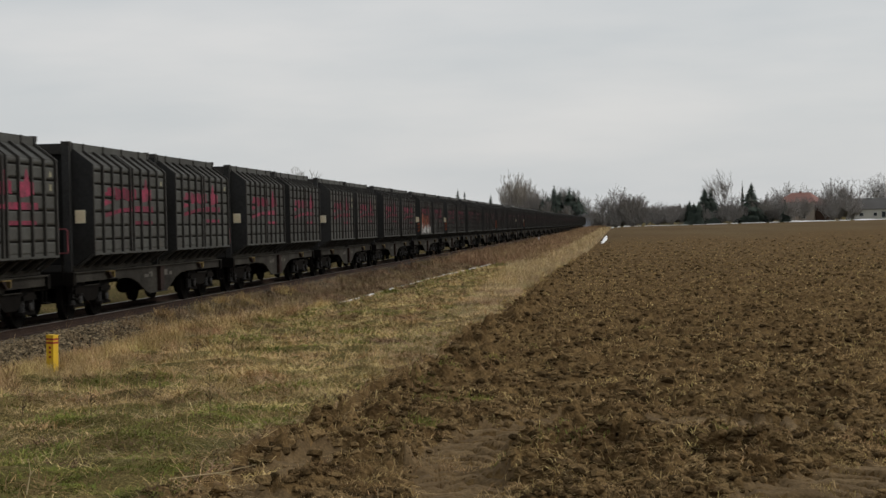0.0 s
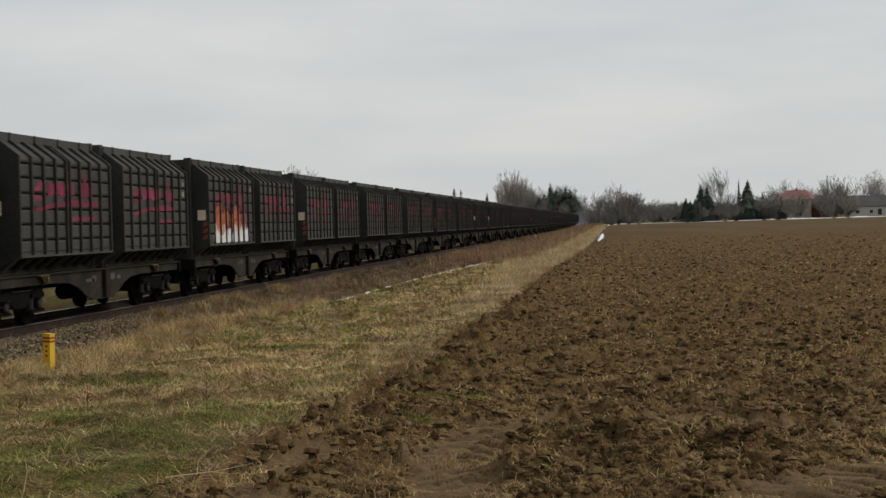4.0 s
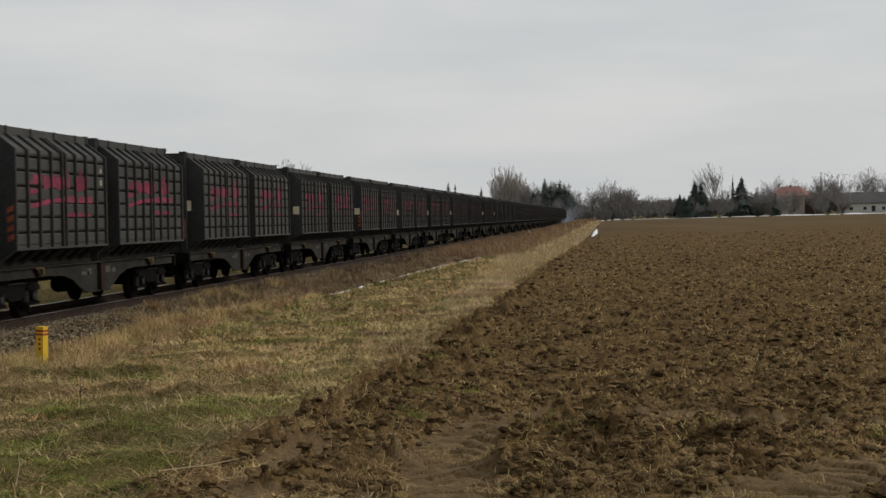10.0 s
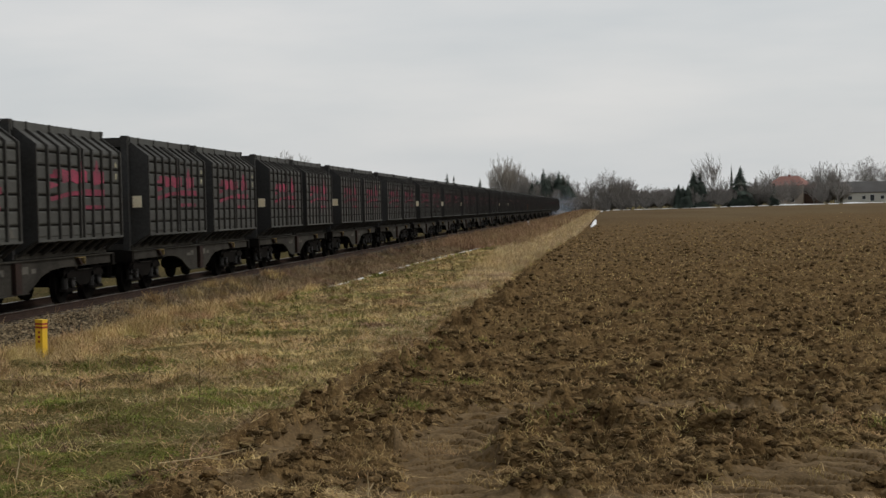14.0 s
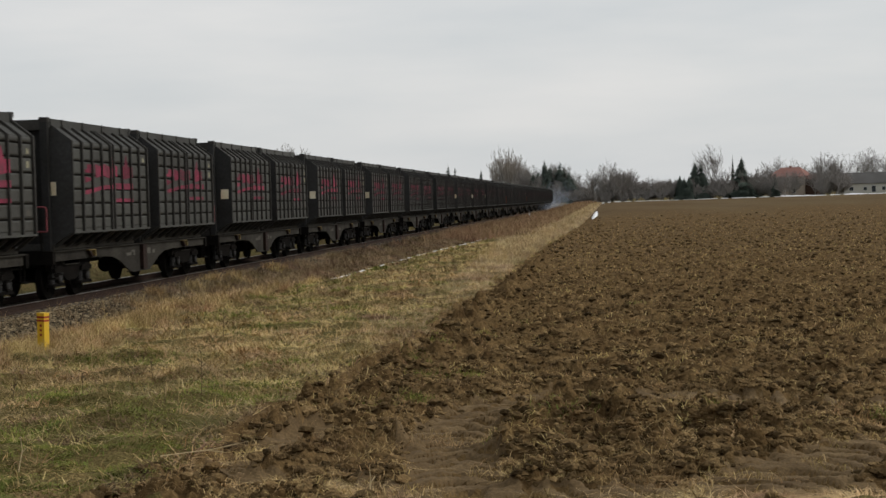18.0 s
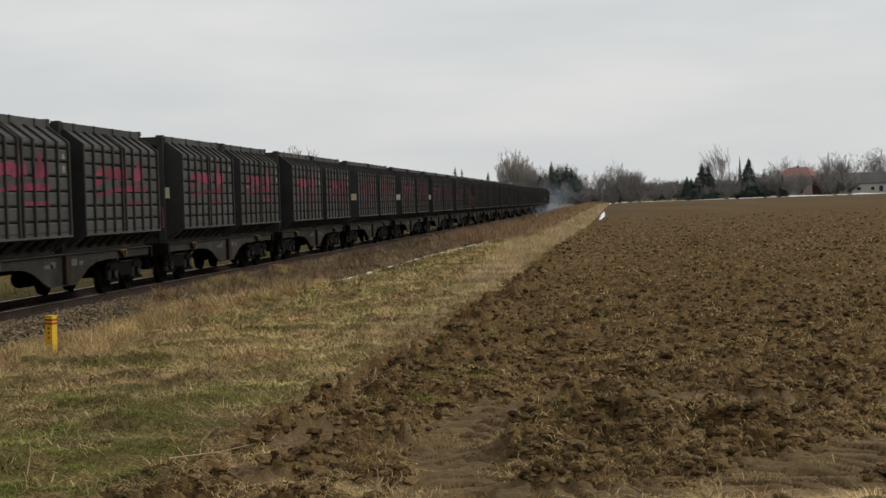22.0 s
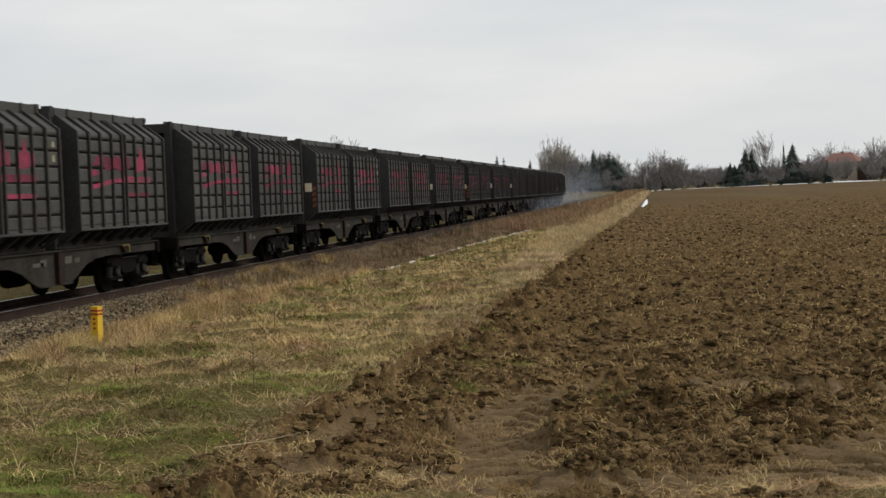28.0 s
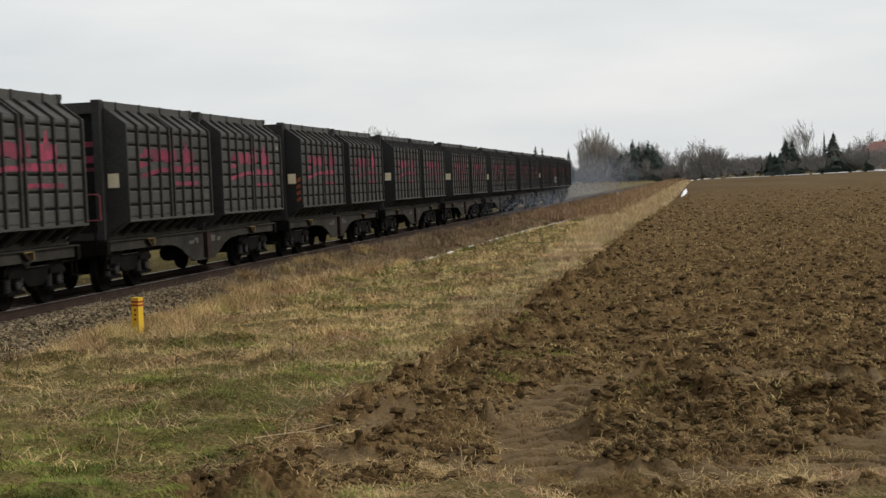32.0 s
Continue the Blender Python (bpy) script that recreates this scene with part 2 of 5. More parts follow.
M_GOLD = blades("golden_bent_grass", [(0.46, 0.32, 0.16), (0.36, 0.24, 0.115), (0.55, 0.41, 0.22), (0.26, 0.17, 0.08)], patch=0.8)
M_SIGNAL = surface("red_orange_warning_paint", (0.27, 0.08, 0.04), 0.7, 0.0, (0.12, 0.04, 0.025), 0.7, 0.2, shine=0.1)
# Far twigs, bark and needles: colours lightened, distance haze mixed in.
M_TWIG = blades("hazed_bare_twigs", [(0.3, 0.28, 0.262), (0.37, 0.345, 0.322), (0.23, 0.215, 0.203)])
M_PALETWIG = blades("pale_birch_twigs", [(0.36, 0.325, 0.285), (0.43, 0.39, 0.34), (0.28, 0.255, 0.23)])
M_BARK = surface("hazed_tree_bark", (0.24, 0.22, 0.2), 0.9, 0, (0.17, 0.155, 0.14), 0.6, 0.8)
M_NEEDLE = blades("hazed_spruce_needles", [(0.066, 0.084, 0.07), (0.088, 0.106, 0.088), (0.055, 0.071, 0.06)])
M_ROOF = surface("red_roof_tiles", (0.26, 0.135, 0.115), 0.9, 0, (0.18, 0.1, 0.085), 0.6, 3.0, 0.15, 0.2, shine=0.1)
M_PLASTER = surface("beige_plaster", (0.4, 0.34, 0.28), 0.9, 0, (0.3, 0.25, 0.21), 0.6, 3.0, 0.1, 0.1)
M_LIME = surface("limewashed_wall", (0.52, 0.51, 0.46), 0.9, 0, (0.4, 0.39, 0.35), 0.6, 3.0, 0.1, 0.1)
M_GREYROOF = surface("grey_fibre_roof", (0.09, 0.088, 0.085), 0.9, 0, (0.065, 0.06, 0.057), 0.6, 3.0, 0.12, 0.1)
M_GLASS = surface("dark_window_glass", (0.03, 0.035, 0.04), 0.15, 0, None, 0.3, 1.0, 0.05, 0.0)


# ---------------------------------------------------------------- mesh helpers
class Geo:
    """Collects corners and faces of one mesh."""

    def __init__(self):
        self.v, self.f = [], []

    def box(self, x0, x1, y0, y1, z0, z1):
        k = len(self.v)
        self.v += [(x, y, z) for x in (x0, x1) for y in (y0, y1) for z in (z0, z1)]
        self.f += [tuple(k + i for i in q) for q in ((0, 1, 3, 2), (4, 6, 7, 5), (0, 4, 5, 1), (2, 3, 7, 6), (0, 2, 6, 4), (1, 5, 7, 3))]
        return self

    def prism(self, outline, lo, hi, axis="y"):
        """A flat outline pushed out along an axis; outline in the two other axes, in their order."""
        k, n = len(self.v), len(outline)
        for d in (lo, hi):
            for a, b in outline:
                self.v.append({"x": (d, a, b), "y": (a, d, b), "z": (a, b, d)}[axis])
        self.f += [(k + i, k + (i + 1) % n, k + n + (i + 1) % n, k + n + i) for i in range(n)]
        self.f += [tuple(k + i for i in range(n - 1, -1, -1)), tuple(k + n + i for i in range(n))]
        return self

    def strip(self, path, out, lo, hi):
        """A band along an open path in x and z, 'out' thick, from y = lo to hi."""
        pts = [Vector(p) for p in path]
        outer = []
        for i, p in enumerate(pts):
            a, b = pts[max(0, i - 1)], pts[min(len(pts) - 1, i + 1)]
            d = (b - a).normalized()
            outer.append(p + Vector((d.y, -d.x)) * out)
        for i in range(len(pts) - 1):
            self.prism([tuple(pts[i]), tuple(outer[i]), tuple(outer[i + 1]), tuple(pts[i + 1])], lo, hi)
        return self

    def tube(self, a, b, r0, r1=None, sides=8):
        a, b, r1 = Vector(a), Vector(b), r0 if r1 is None else r1
        d = (b - a).normalized()
        u = d.cross(Vector((0, 0, 1)) if abs(d.z) < 0.9 else Vector((1, 0, 0))).normalized()
        w = d.cross(u)
        k = len(self.v)
        for p, r in ((a, r0), (b, r1)):
            for i in range(sides):
                q = 2 * math.pi * i / sides
                self.v.append(tuple(p + (u * math.cos(q) + w * math.sin(q)) * r))
        self.f += [(k + i, k + (i + 1) % sides, k + sides + (i + 1) % sides, k + sides + i) for i in range(sides)]
        self.f += [tuple(k + i for i in range(sides - 1, -1, -1)), tuple(k + sides + i for i in range(sides))]
        return self

    def mesh(self, name, material):
        me = bpy.data.meshes.new(name)
        me.from_pydata(self.v, [], self.f)
        bm = bmesh.new()
        bm.from_mesh(me)
        bmesh.ops.recalc_face_normals(bm, faces=bm.faces)
        bm.to_mesh(me)
        bm.free()
        me.materials.append(material)
        return me


def part(name, geo, material, parent, label=""):
    me = geo if isinstance(geo, bpy.types.Mesh) else geo.mesh(name, material)
    ob = new(name, me)
    ob.parent = parent
    return tagged(ob, label)


def empty(name, m, label, category, group="", kind=""):
    ob = new(name)
    ob.matrix_basis = m
    ob.empty_display_size = 0.3
    return tagged(ob, label, category, group, kind)


def array_mesh(name, verts, faces, materials, slots=None, smooth=False):
    """A mesh from numpy arrays: verts n x 3, faces m x k."""
    me = bpy.data.meshes.new(name)
    verts, faces = np.asarray(verts, np.float32), np.asarray(faces, np.int32)
    m, k = faces.shape
    me.vertices.add(len(verts))
    me.vertices.foreach_set("co", verts.ravel())
    me.loops.add(m * k)
    me.loops.foreach_set("vertex_index", faces.ravel())
    me.polygons.add(m)
    me.polygons.foreach_set("loop_start", np.arange(0, m * k, k, dtype=np.int32))
    for q in materials:
        me.materials.append(q)
    if slots is not None:
        me.polygons.foreach_set("material_index", np.asarray(slots, np.int32))
    me.polygons.foreach_set("use_smooth", np.full(m, smooth))
    me.update(calc_edges=True)
    me.validate()
    return me


def lattice(ix, iy, seed):
    h = (ix.astype(np.int64) * 374761393 + iy.astype(np.int64) * 668265263 + seed * 974711) & 0x7FFFFFFF
    h = ((h ^ (h >> 13)) * 1274126177) & 0x7FFFFFFF
    return ((h ^ (h >> 16)) & 0xFFFF) / 65535.0


def soft_noise(x, y, size, seed=0):
    """Smooth noise 0 to 1, with features of that size in metres."""
    x, y = np.asarray(x, float) / size, np.asarray(y, float) / size
    ix, iy = np.floor(x).astype(np.int64), np.floor(y).astype(np.int64)
    fx, fy = x - ix, y - iy
    fx, fy = fx * fx * (3 - 2 * fx), fy * fy * (3 - 2 * fy)
    a, b = lattice(ix, iy, seed), lattice(ix + 1, iy, seed)
    c, d = lattice(ix, iy + 1, seed), lattice(ix + 1, iy + 1, seed)
    return (a * (1 - fx) + b * fx) * (1 - fy) + (c * (1 - fx) + d * fx) * fy


def step(a, b, x):
    t = np.clip((x - a) / (b - a), 0, 1)
    return t * t * (3 - 2 * t)


# ---------------------------------------------------------------- ground
TRACK_X = -13.95
FIELD_X = -3.35


def field_edge(y):
    """Where the ploughed field begins, along the track."""
    return FIELD_X - 0.3 * step(27, 19, y) - 0.55 * step(19.5, 16.5, y) + 0.35 * (soft_noise(0 * y, y, 1.1, 5) - 0.5) + 0.3 * (soft_noise(0 * y, y, 4.0, 6) - 0.5) + 0.7 * step(60, 130, y)


def ditch_x(y):
    """The foot of the weedy bank below the track."""
    return -10.9 + 1.65 * step(34, 50, y) + 0.012 * np.maximum(0.0, y - 50) + 0.4 * step(72, 95, y) - 1.2 * step(100, 180, y)


def is_field(x, y):
    bank = 10.7 + 0.85 * np.exp(-((x + 1.9) / 0.7) ** 2) + 1.25 * np.exp(-((x - 1.7) / 0.9) ** 2) + 0.4 * (soft_noise(x, y, 0.35, 9) - 0.5)
    return (x > field_edge(y)) & (y > bank) & (y < 448)


def near_path(x, y, pts, width, full=False):
    """1 on a worn path through the points, 0 away from it; full: also the way along it and across it."""
    best, along, across, run = np.full(np.shape(x), 1e9), np.zeros(np.shape(x)), np.zeros(np.shape(x)), 0.0
    for (x0, y0), (x1, y1) in zip(pts, pts[1:]):
        dx, dy = x1 - x0, y1 - y0
        ln = math.hypot(dx, dy)
        t = np.clip(((x - x0) * dx + (y - y0) * dy) / (ln * ln), 0, 1)
        d = np.hypot(x - x0 - t * dx, y - y0 - t * dy)
        near = d < best
        best = np.where(near, d, best)
        along = np.where(near, run + t * ln, along)
        across = np.where(near, ((x - x0) * dy - (y - y0) * dx) / ln, across)
        run += ln
    mask = 1 - step(width * 0.6, width, best)
    return (mask, along, across) if full else mask


# wheel tracks of a tractor that turned on the headland: half width, then the way
TYRE_PATHS = ((0.34, ((-4.1, 12.7), (-3.62, 13.9), (-3.36, 15.2), (-3.1, 16.2))), (0.5, ((-3.2, 13.1), (-2.2, 12.75), (-0.9, 12.4), (0.6, 12.5), (3.0, 12.6))),
              (0.46, ((-1.35, 12.9), (-1.62, 14.6), (-1.75, 16.2), (-1.45, 17.9), (-0.7, 19.2), (0.4, 19.0), (1.4, 18.4), (2.8, 18.0), (6.0, 17.6))),
              (0.62, ((1.15, 12.9), (1.75, 13.9), (2.6, 14.9), (4.0, 15.6), (6.0, 16.0))))


def flat_height(x, y):
    """The broad lie of the land, without clods."""
    x, y = np.asarray(x, float), np.asarray(y, float)
    off = np.abs(x - TRACK_X)
    field = -0.42 + 1.06 * np.clip((y - 40) / 410, 0, 1) + 0.0055 * x * np.clip(y / 450, 0, 1.5)
    verge = -0.41 - 0.03 * step(30, 110, y) + 0.75 * step(120, 450, y)
    z = np.where(x > FIELD_X, verge + (field - verge) * step(FIELD_X, FIELD_X + 0.5 + 4 * step(60, 200, y), x), verge)
    ditch = 0.1 * np.exp(-((x - ditch_x(y)) / 0.75) ** 2)
    z = z - np.where(x > TRACK_X, ditch, 0)
    bed = -0.2 - 0.42 * step(1.6, 3.1, off)
    z = z + (bed - z) * (1 - step(2.9, 4.0, off))
    z = z + 0.8 * np.exp(-(x * x + y * y) / 26.0)
    return z


def tread(x, y):
    """How far the soil is rolled flat by tyres, and the grooves that their lugs pressed into it."""
    worn, lugs = np.zeros(np.shape(x)), np.zeros(np.shape(x))
    for wide, p in TYRE_PATHS:
        m, along, across = near_path(x, y, p, wide * 1.25, True)
        worn = np.maximum(worn, m)
        deep = np.clip(1.6 * soft_noise(x, y, 0.7, 15) - 0.15, 0, 1)
        groove = step(0.1, 0.5, np.sin(along * 21.0 + np.abs(across) * 9.0 + 1.6 * soft_noise(x, y, 0.7, 16)))
        lugs = np.where(m > 0.02, -m * 0.085 * (0.4 + 0.6 * deep) * groove, lugs)
    return worn, lugs


def slabs(x, y, size, seed):
    """Broken slabs of soil: each cell's own tilted top, and the way to the crack beside it."""
    x, y = np.asarray(x, float) / size, np.asarray(y, float) / size
    ix, iy = np.floor(x).astype(np.int64), np.floor(y).astype(np.int64)
    f1, f2, top = np.full(np.shape(x), 9.0), np.full(np.shape(x), 9.0), np.zeros(np.shape(x))
    for i in (-1, 0, 1):
        for j in (-1, 0, 1):
            jx, jy = ix + i, iy + j
            px, py = x - jx - lattice(jx, jy, seed), y - jy - lattice(jx, jy, seed + 7)
            d = np.hypot(px, py)
            h = lattice(jx, jy, seed + 13) + 0.9 * px * (lattice(jx, jy, seed + 19) - 0.5) + 0.9 * py * (lattice(jx, jy, seed + 23) - 0.6)
            near = d < f1
            f2 = np.where(near, f1, np.minimum(f2, d))
            top, f1 = np.where(near, h, top), np.where(near, d, f1)
    return np.clip(top, 0, 1.3), f2 - f1


def height(x, y):
    x, y = np.asarray(x, float), np.asarray(y, float)
    z = flat_height(x, y)
    soil = is_field(x, y)
    worn, lugs = tread(x, y)
    wx, wy = x + 0.3 * soft_noise(x, y, 0.5, 12), y + 0.3 * soft_noise(x, y, 0.45, 13)
    a, b, c, d = soft_noise(wx, wy, 0.75, 1), soft_noise(wx * 0.8, wy, 0.27, 2), soft_noise(wx, wy, 0.14, 3), soft_noise(x, y, 0.075, 11)
    big, gap1 = slabs(wx, wy, 0.42, 51)
    mid, gap2 = slabs(wx, wy, 0.2, 52)
    fine, gap3 = slabs(wx, wy, 0.1, 53)
    fine = fine * step(0.0, 0.3, gap3) * step(70, 30, y)
    far = step(35, 90, y)
    lump = 0.11 * a + 0.13 * big * step(0.0, 0.3, gap1) + 0.075 * mid * step(0.0, 0.35, gap2) + 0.035 * c + 0.02 * d + 0.03 * fine
    row = 0.05 * np.sin(x * 14.5 + 3 * soft_noise(x, y, 6.0, 17))
    lump = lump * (1 - 0.35 * far) + row * far * (1 - step(80, 120, y)) * (0.4 + b)
    lump = lump * (1 - 0.8 * worn) + lugs + 0.05 * worn + 0.04 * worn * soft_noise(x, y * 1.6, 0.33, 14) + 0.012 * worn * c + 0.012 * worn * fine
    rough = 0.35 + 0.9 * big * step(0.0, 0.3, gap1) + 0.5 * mid
    lump = lump + 0.11 * np.exp(-(((x + 0.5) / 0.8) ** 2 + ((y - 16.4 + 0.15 * x) / 0.6) ** 2)) * rough
    lump = lump + 0.2 * np.exp(-(((x + 1.1) / 0.3) ** 2 + ((y - 14.8) / 0.35) ** 2)) * rough
    lump = lump + 0.17 * np.exp(-(((x - 0.25) / 1.35) ** 4 + ((y - 15.5) / 0.85) ** 2)) * rough * (1 - worn)
    lump = lump + 0.12 * np.exp(-(((x + 2.5) / 0.6) ** 2 + ((y - 15.2) / 0.6) ** 2)) * rough
    past = x - field_edge(y)
    rim = 0.27 * np.exp(-((past - 0.6) / 0.36) ** 2) * (0.05 + 1.2 * b * (0.2 + 1.3 * c)) - (0.12 + 0.14 * b) * np.exp(-((past - 0.16) / 0.15) ** 2)
    grass = (0.17 * soft_noise(x, y, 0.85, 4) ** 1.5 + 0.09 * b ** 2 + 0.03 * c) * step(1.7, 4.2, np.abs(x - TRACK_X)) * (1 - 0.8 * np.exp(-((x - ditch_x(y)) / 0.45) ** 2) * step(44, 52, y))
    fade = 1 - 0.3 * step(25, 60, y) - 0.35 * step(60, 140, y) - 0.2 * step(140, 260, y)
    return z + np.where(soil, (lump + rim * (1 - worn) - 0.14) * fade, grass)


def build_ground():
    ys = [-60.0, -30, -12, -4, 2, 5, 7.5]
    while ys[-1] < 3500:
        y = ys[-1]
        ys.append(y + (0.028 if y < 18 else 0.0033 * y if y < 60 else 0.0055 * y if y < 160 else 0.05 * y) if y >= 9.5 else y + 0.3)
    ys = np.array(ys)
    xs = [-1500.0, -900, -500, -250, -120, -60, -35, -24]
    while xs[-1] < -12.5:
        xs.append(xs[-1] + 0.35)
    while xs[-1] < -4.8:
        xs.append(xs[-1] + 0.06)
    while xs[-1] < 5.0:
        xs.append(xs[-1] + 0.04)
    while xs[-1] < 1600:
        xs.append(xs[-1] + max(0.07, 0.014 * (xs[-1] - 2)) if xs[-1] < 24 else xs[-1] * 1.08)
    xs = np.array(xs)
    X, Y = np.meshgrid(xs, ys)
    Z = height(X, Y)
    n, m = X.shape
    i = np.arange((n - 1) * m).reshape(n - 1, m)[:, :-1].ravel()
    faces = np.stack([i, i + 1, i + m + 1, i + m], 1)
    cx, cy = (X[:-1, :-1] + X[1:, 1:]).ravel() / 2, (Y[:-1, :-1] + Y[1:, 1:]).ravel() / 2
    off = np.abs(cx - TRACK_X) + 0.5 * (soft_noise(cx, cy, 0.5, 21) - 0.5)
    worn, lugs = tread(cx, cy)
    # Grooves take the field soil instead, putting their shade into the colour.
    worn = (worn + 0.7 * (soft_noise(cx, cy, 0.22, 23) - 0.5) > 0.34) & (lugs > -0.035)
    slots = np.where(off < 1.2, 3, np.where(off < 3.2, 2, np.where(is_field(cx + 0.09, cy), np.where(worn, 4, 0), np.where((cx > TRACK_X) & (cx + 0.5 * (soft_noise(cx, cy, 0.6, 24) - 0.5) < ditch_x(cy)) & (cy > 30), 5, 1))))
    me = array_mesh("ground", np.stack([X.ravel(), Y.ravel(), Z.ravel()], 1), faces, [M_SOIL, M_TURF, M_BED, M_OILY_SHADE, M_WORN, M_BANK], slots, True)
    tagged(new("ground", me), "brown ploughed field beside a strip of dry matted grass", "ground", kind="structure")


build_ground()
rng = np.random.default_rng(7)


def scatter(n, x0, x1, y0, y1, power=2.0):
    """n places, thinner with distance along y."""
    u = rng.random(n)
    a, b = y0 ** (1 - power), y1 ** (1 - power)
    y = (a + u * (b - a)) ** (1 / (1 - power))
    return x0 + (x1 - x0) * rng.random(n), y


def tuft_mesh(name, x, y, tall, width, lean, material, up=0.0, flat=1.0, comb=0.0):
    """One bent blade at each place: two quads and a tip."""
    n = len(x)
    z = height(x, y) - 0.01 + up
    turn, sway = rng.random(n) * 2 * np.pi, rng.random(n) * 2 * np.pi
    if comb:                    # wind and rain have laid neighbouring blades one way
        sway = 14.0 * soft_noise(x, y, comb, 71) + 0.7 * rng.normal(size=n)
        turn = sway + np.pi / 2 + 0.4 * rng.normal(size=n)
    h = tall * (0.45 + 0.9 * rng.random(n))
    ln = lean * (0.3 + rng.random(n))
    base = np.stack([x, y, z], 1)
    side = np.stack([np.cos(turn), np.sin(turn), 0 * turn], 1) * (width * (0.6 + 0.8 * rng.random(n)))[:, None]
    drift = np.stack([np.cos(sway), np.sin(sway), 0 * sway], 1)
    mid = base + drift * (h * ln * 0.35 / flat)[:, None] + np.stack([0 * h, 0 * h, flat * h * 0.6 * np.cos(ln * 0.6)], 1)
    tip = base + drift * (h * ln / flat)[:, None] + np.stack([0 * h, 0 * h, flat * h * np.clip(np.cos(ln), 0.12, 1)], 1)
    v = np.stack([base - side, base + side, mid + side * 0.7, mid - side * 0.7, tip], 1).reshape(-1, 3)
    k = np.arange(n)[:, None] * 5
    f = np.concatenate([k + [0, 1, 2], k + [0, 2, 3], k + [3, 2, 4]])
    return array_mesh(name, v, f, [material])


def build_grass():
    x, y = scatter(240000, -11.4, -2.2, 9.5, 110, 1.9)
    keep = ~is_field(x, y) & ((x > ditch_x(y) - 0.2 * rng.random(len(x)) + 0.36 * step(46, 49, y)) | (y < 34)) & (soft_noise(x, y, 0.9, 31) * 0.5 + soft_noise(x, y, 0.3, 32) * 0.6 > 0.4)
    x, y = x[keep], y[keep]
    green = soft_noise(x, y, 1.2, 33) * 0.6 + soft_noise(x, y, 0.4, 34) * 0.4 + 0.16 * step(25, 13, y) + 0.3 * np.exp(-((x + 5.7) / 1.7) ** 2 - ((y - 15.0) / 4.0) ** 2) + 0.25 * np.exp(-((x - ditch_x(y) - 0.9) / 0.8) ** 2) * step(30, 38, y) + 0.3 * (rng.random(len(x)) - 0.5) > 0.595
    far = np.clip(y / 18, 1, 4)
    for sel, mat, name, label, tall in ((~green, M_STRAW, "dry_grass", "matted straw-coloured dry grass beside the field", 0.1),
                                        (green, M_GREEN, "green_grass", "short green spring grass among the straw", 0.085)):
        me = tuft_mesh(name, x[sel], y[sel], tall * (0.6 + 0.22 * far[sel]) * (0.35 + 1.5 * soft_noise(x[sel], y[sel], 0.45, 37)), 0.0044 * far[sel], 1.5, mat, 0.0, 0.6 if mat is M_STRAW else 0.8, 0.5)
        tagged(new(name, me), label, "grass", kind="stuff")
    cx, cy = scatter(1500, -11.2, -3.2, 12, 130, 1.6)
    ok = ~is_field(cx, cy)
    cx, cy = cx[ok], cy[ok]
    wide = 0.06 + 0.2 * rng.random(len(cx)) + 0.003 * cy
    pick = np.minimum(rng.integers(0, len(cx), 80000), rng.integers(0, len(cx), 80000))
    x, y = cx[pick] + wide[pick] * rng.normal(size=80000), cy[pick] + wide[pick] * rng.normal(size=80000)
    keep = ~is_field(x, y) & (rng.random(len(x)) < 0.12 + 0.88 * step(16, 23, y)) & ((x > ditch_x(y) + 0.25 * step(46, 49, y)) | (y < 36))
    x, y, pick = x[keep], y[keep], pick[keep]
    me = tuft_mesh("grass_tussocks", x, y, 0.13 + 0.16 * lattice(pick, pick, 3), 0.004 * np.clip(y / 18, 1, 4), 1.35, M_STRAW, 0.0, 0.7, 0.35)
    tagged(new("grass_tussocks", me), "tousled tussocks of straw-coloured grass", "grass", kind="stuff")
    x, y = scatter(16000, -3.2, 6.0, 9.0, 12.0, 2.0)
    keep = ~is_field(x, y)
    me = tuft_mesh("straw_bank", x[keep], y[keep], 0.13, 0.003, 1.5, M_GOLD, 0.0, 0.6, 0.4)
    tagged(new("straw_bank", me), "golden flattened straw on the near bank", "grass", kind="stuff")
    # mats of pale straw laid over the headland
    x, y = np.zeros(0), np.zeros(0)
    for cx, cy, wx, wy, n in ((-2.8, 12.75, 0.36, 0.2, 1500), (1.15, 12.35, 0.6, 0.16, 1500), (-0.75, 13.9, 0.22, 0.25, 160), (0.6, 14.8, 0.3, 0.14, 220)):
        x, y = np.concatenate([x, cx + wx * rng.normal(size=n)]), np.concatenate([y, cy + wy * rng.normal(size=n)])
    me = tuft_mesh("straw_mat", x, y, 0.15, 0.0028, 1.5, M_GOLD, 0.012, 0.5, 0.3)
    tagged(new("straw_mat", me), "pale bent straw matted over the soil", "straw", kind="stuff")
    # fresh leaves in clumps
    cx = np.array([-2.9, -2.4, -2.1, -8.1, -7.2, -7.0, -4.9, -4.6, -6.3, -8.9, -8.4, -8.8, -8.2, -7.6, -6.7, -5.9, -9.0, -8.2, -7.1, -4.4, -5.4, -6.9, -7.8])
    cy = np.array([12.1, 12.0, 12.2, 22.5, 23.0, 22.2, 19.0, 21.5, 15.6, 37.5, 39.5, 42.0, 44.5, 36.0, 28.5, 33.0, 47.0, 53.0, 40.0, 18.0, 16.2, 17.8, 31.0])
    pick = rng.integers(0, len(cx), 9000)
    x, y = cx[pick] + 0.24 * rng.normal(size=9000), cy[pick] + 0.2 * rng.normal(size=9000) * np.clip(cy[pick] / 20, 1, 3)
    keep = ~is_field(x, y)
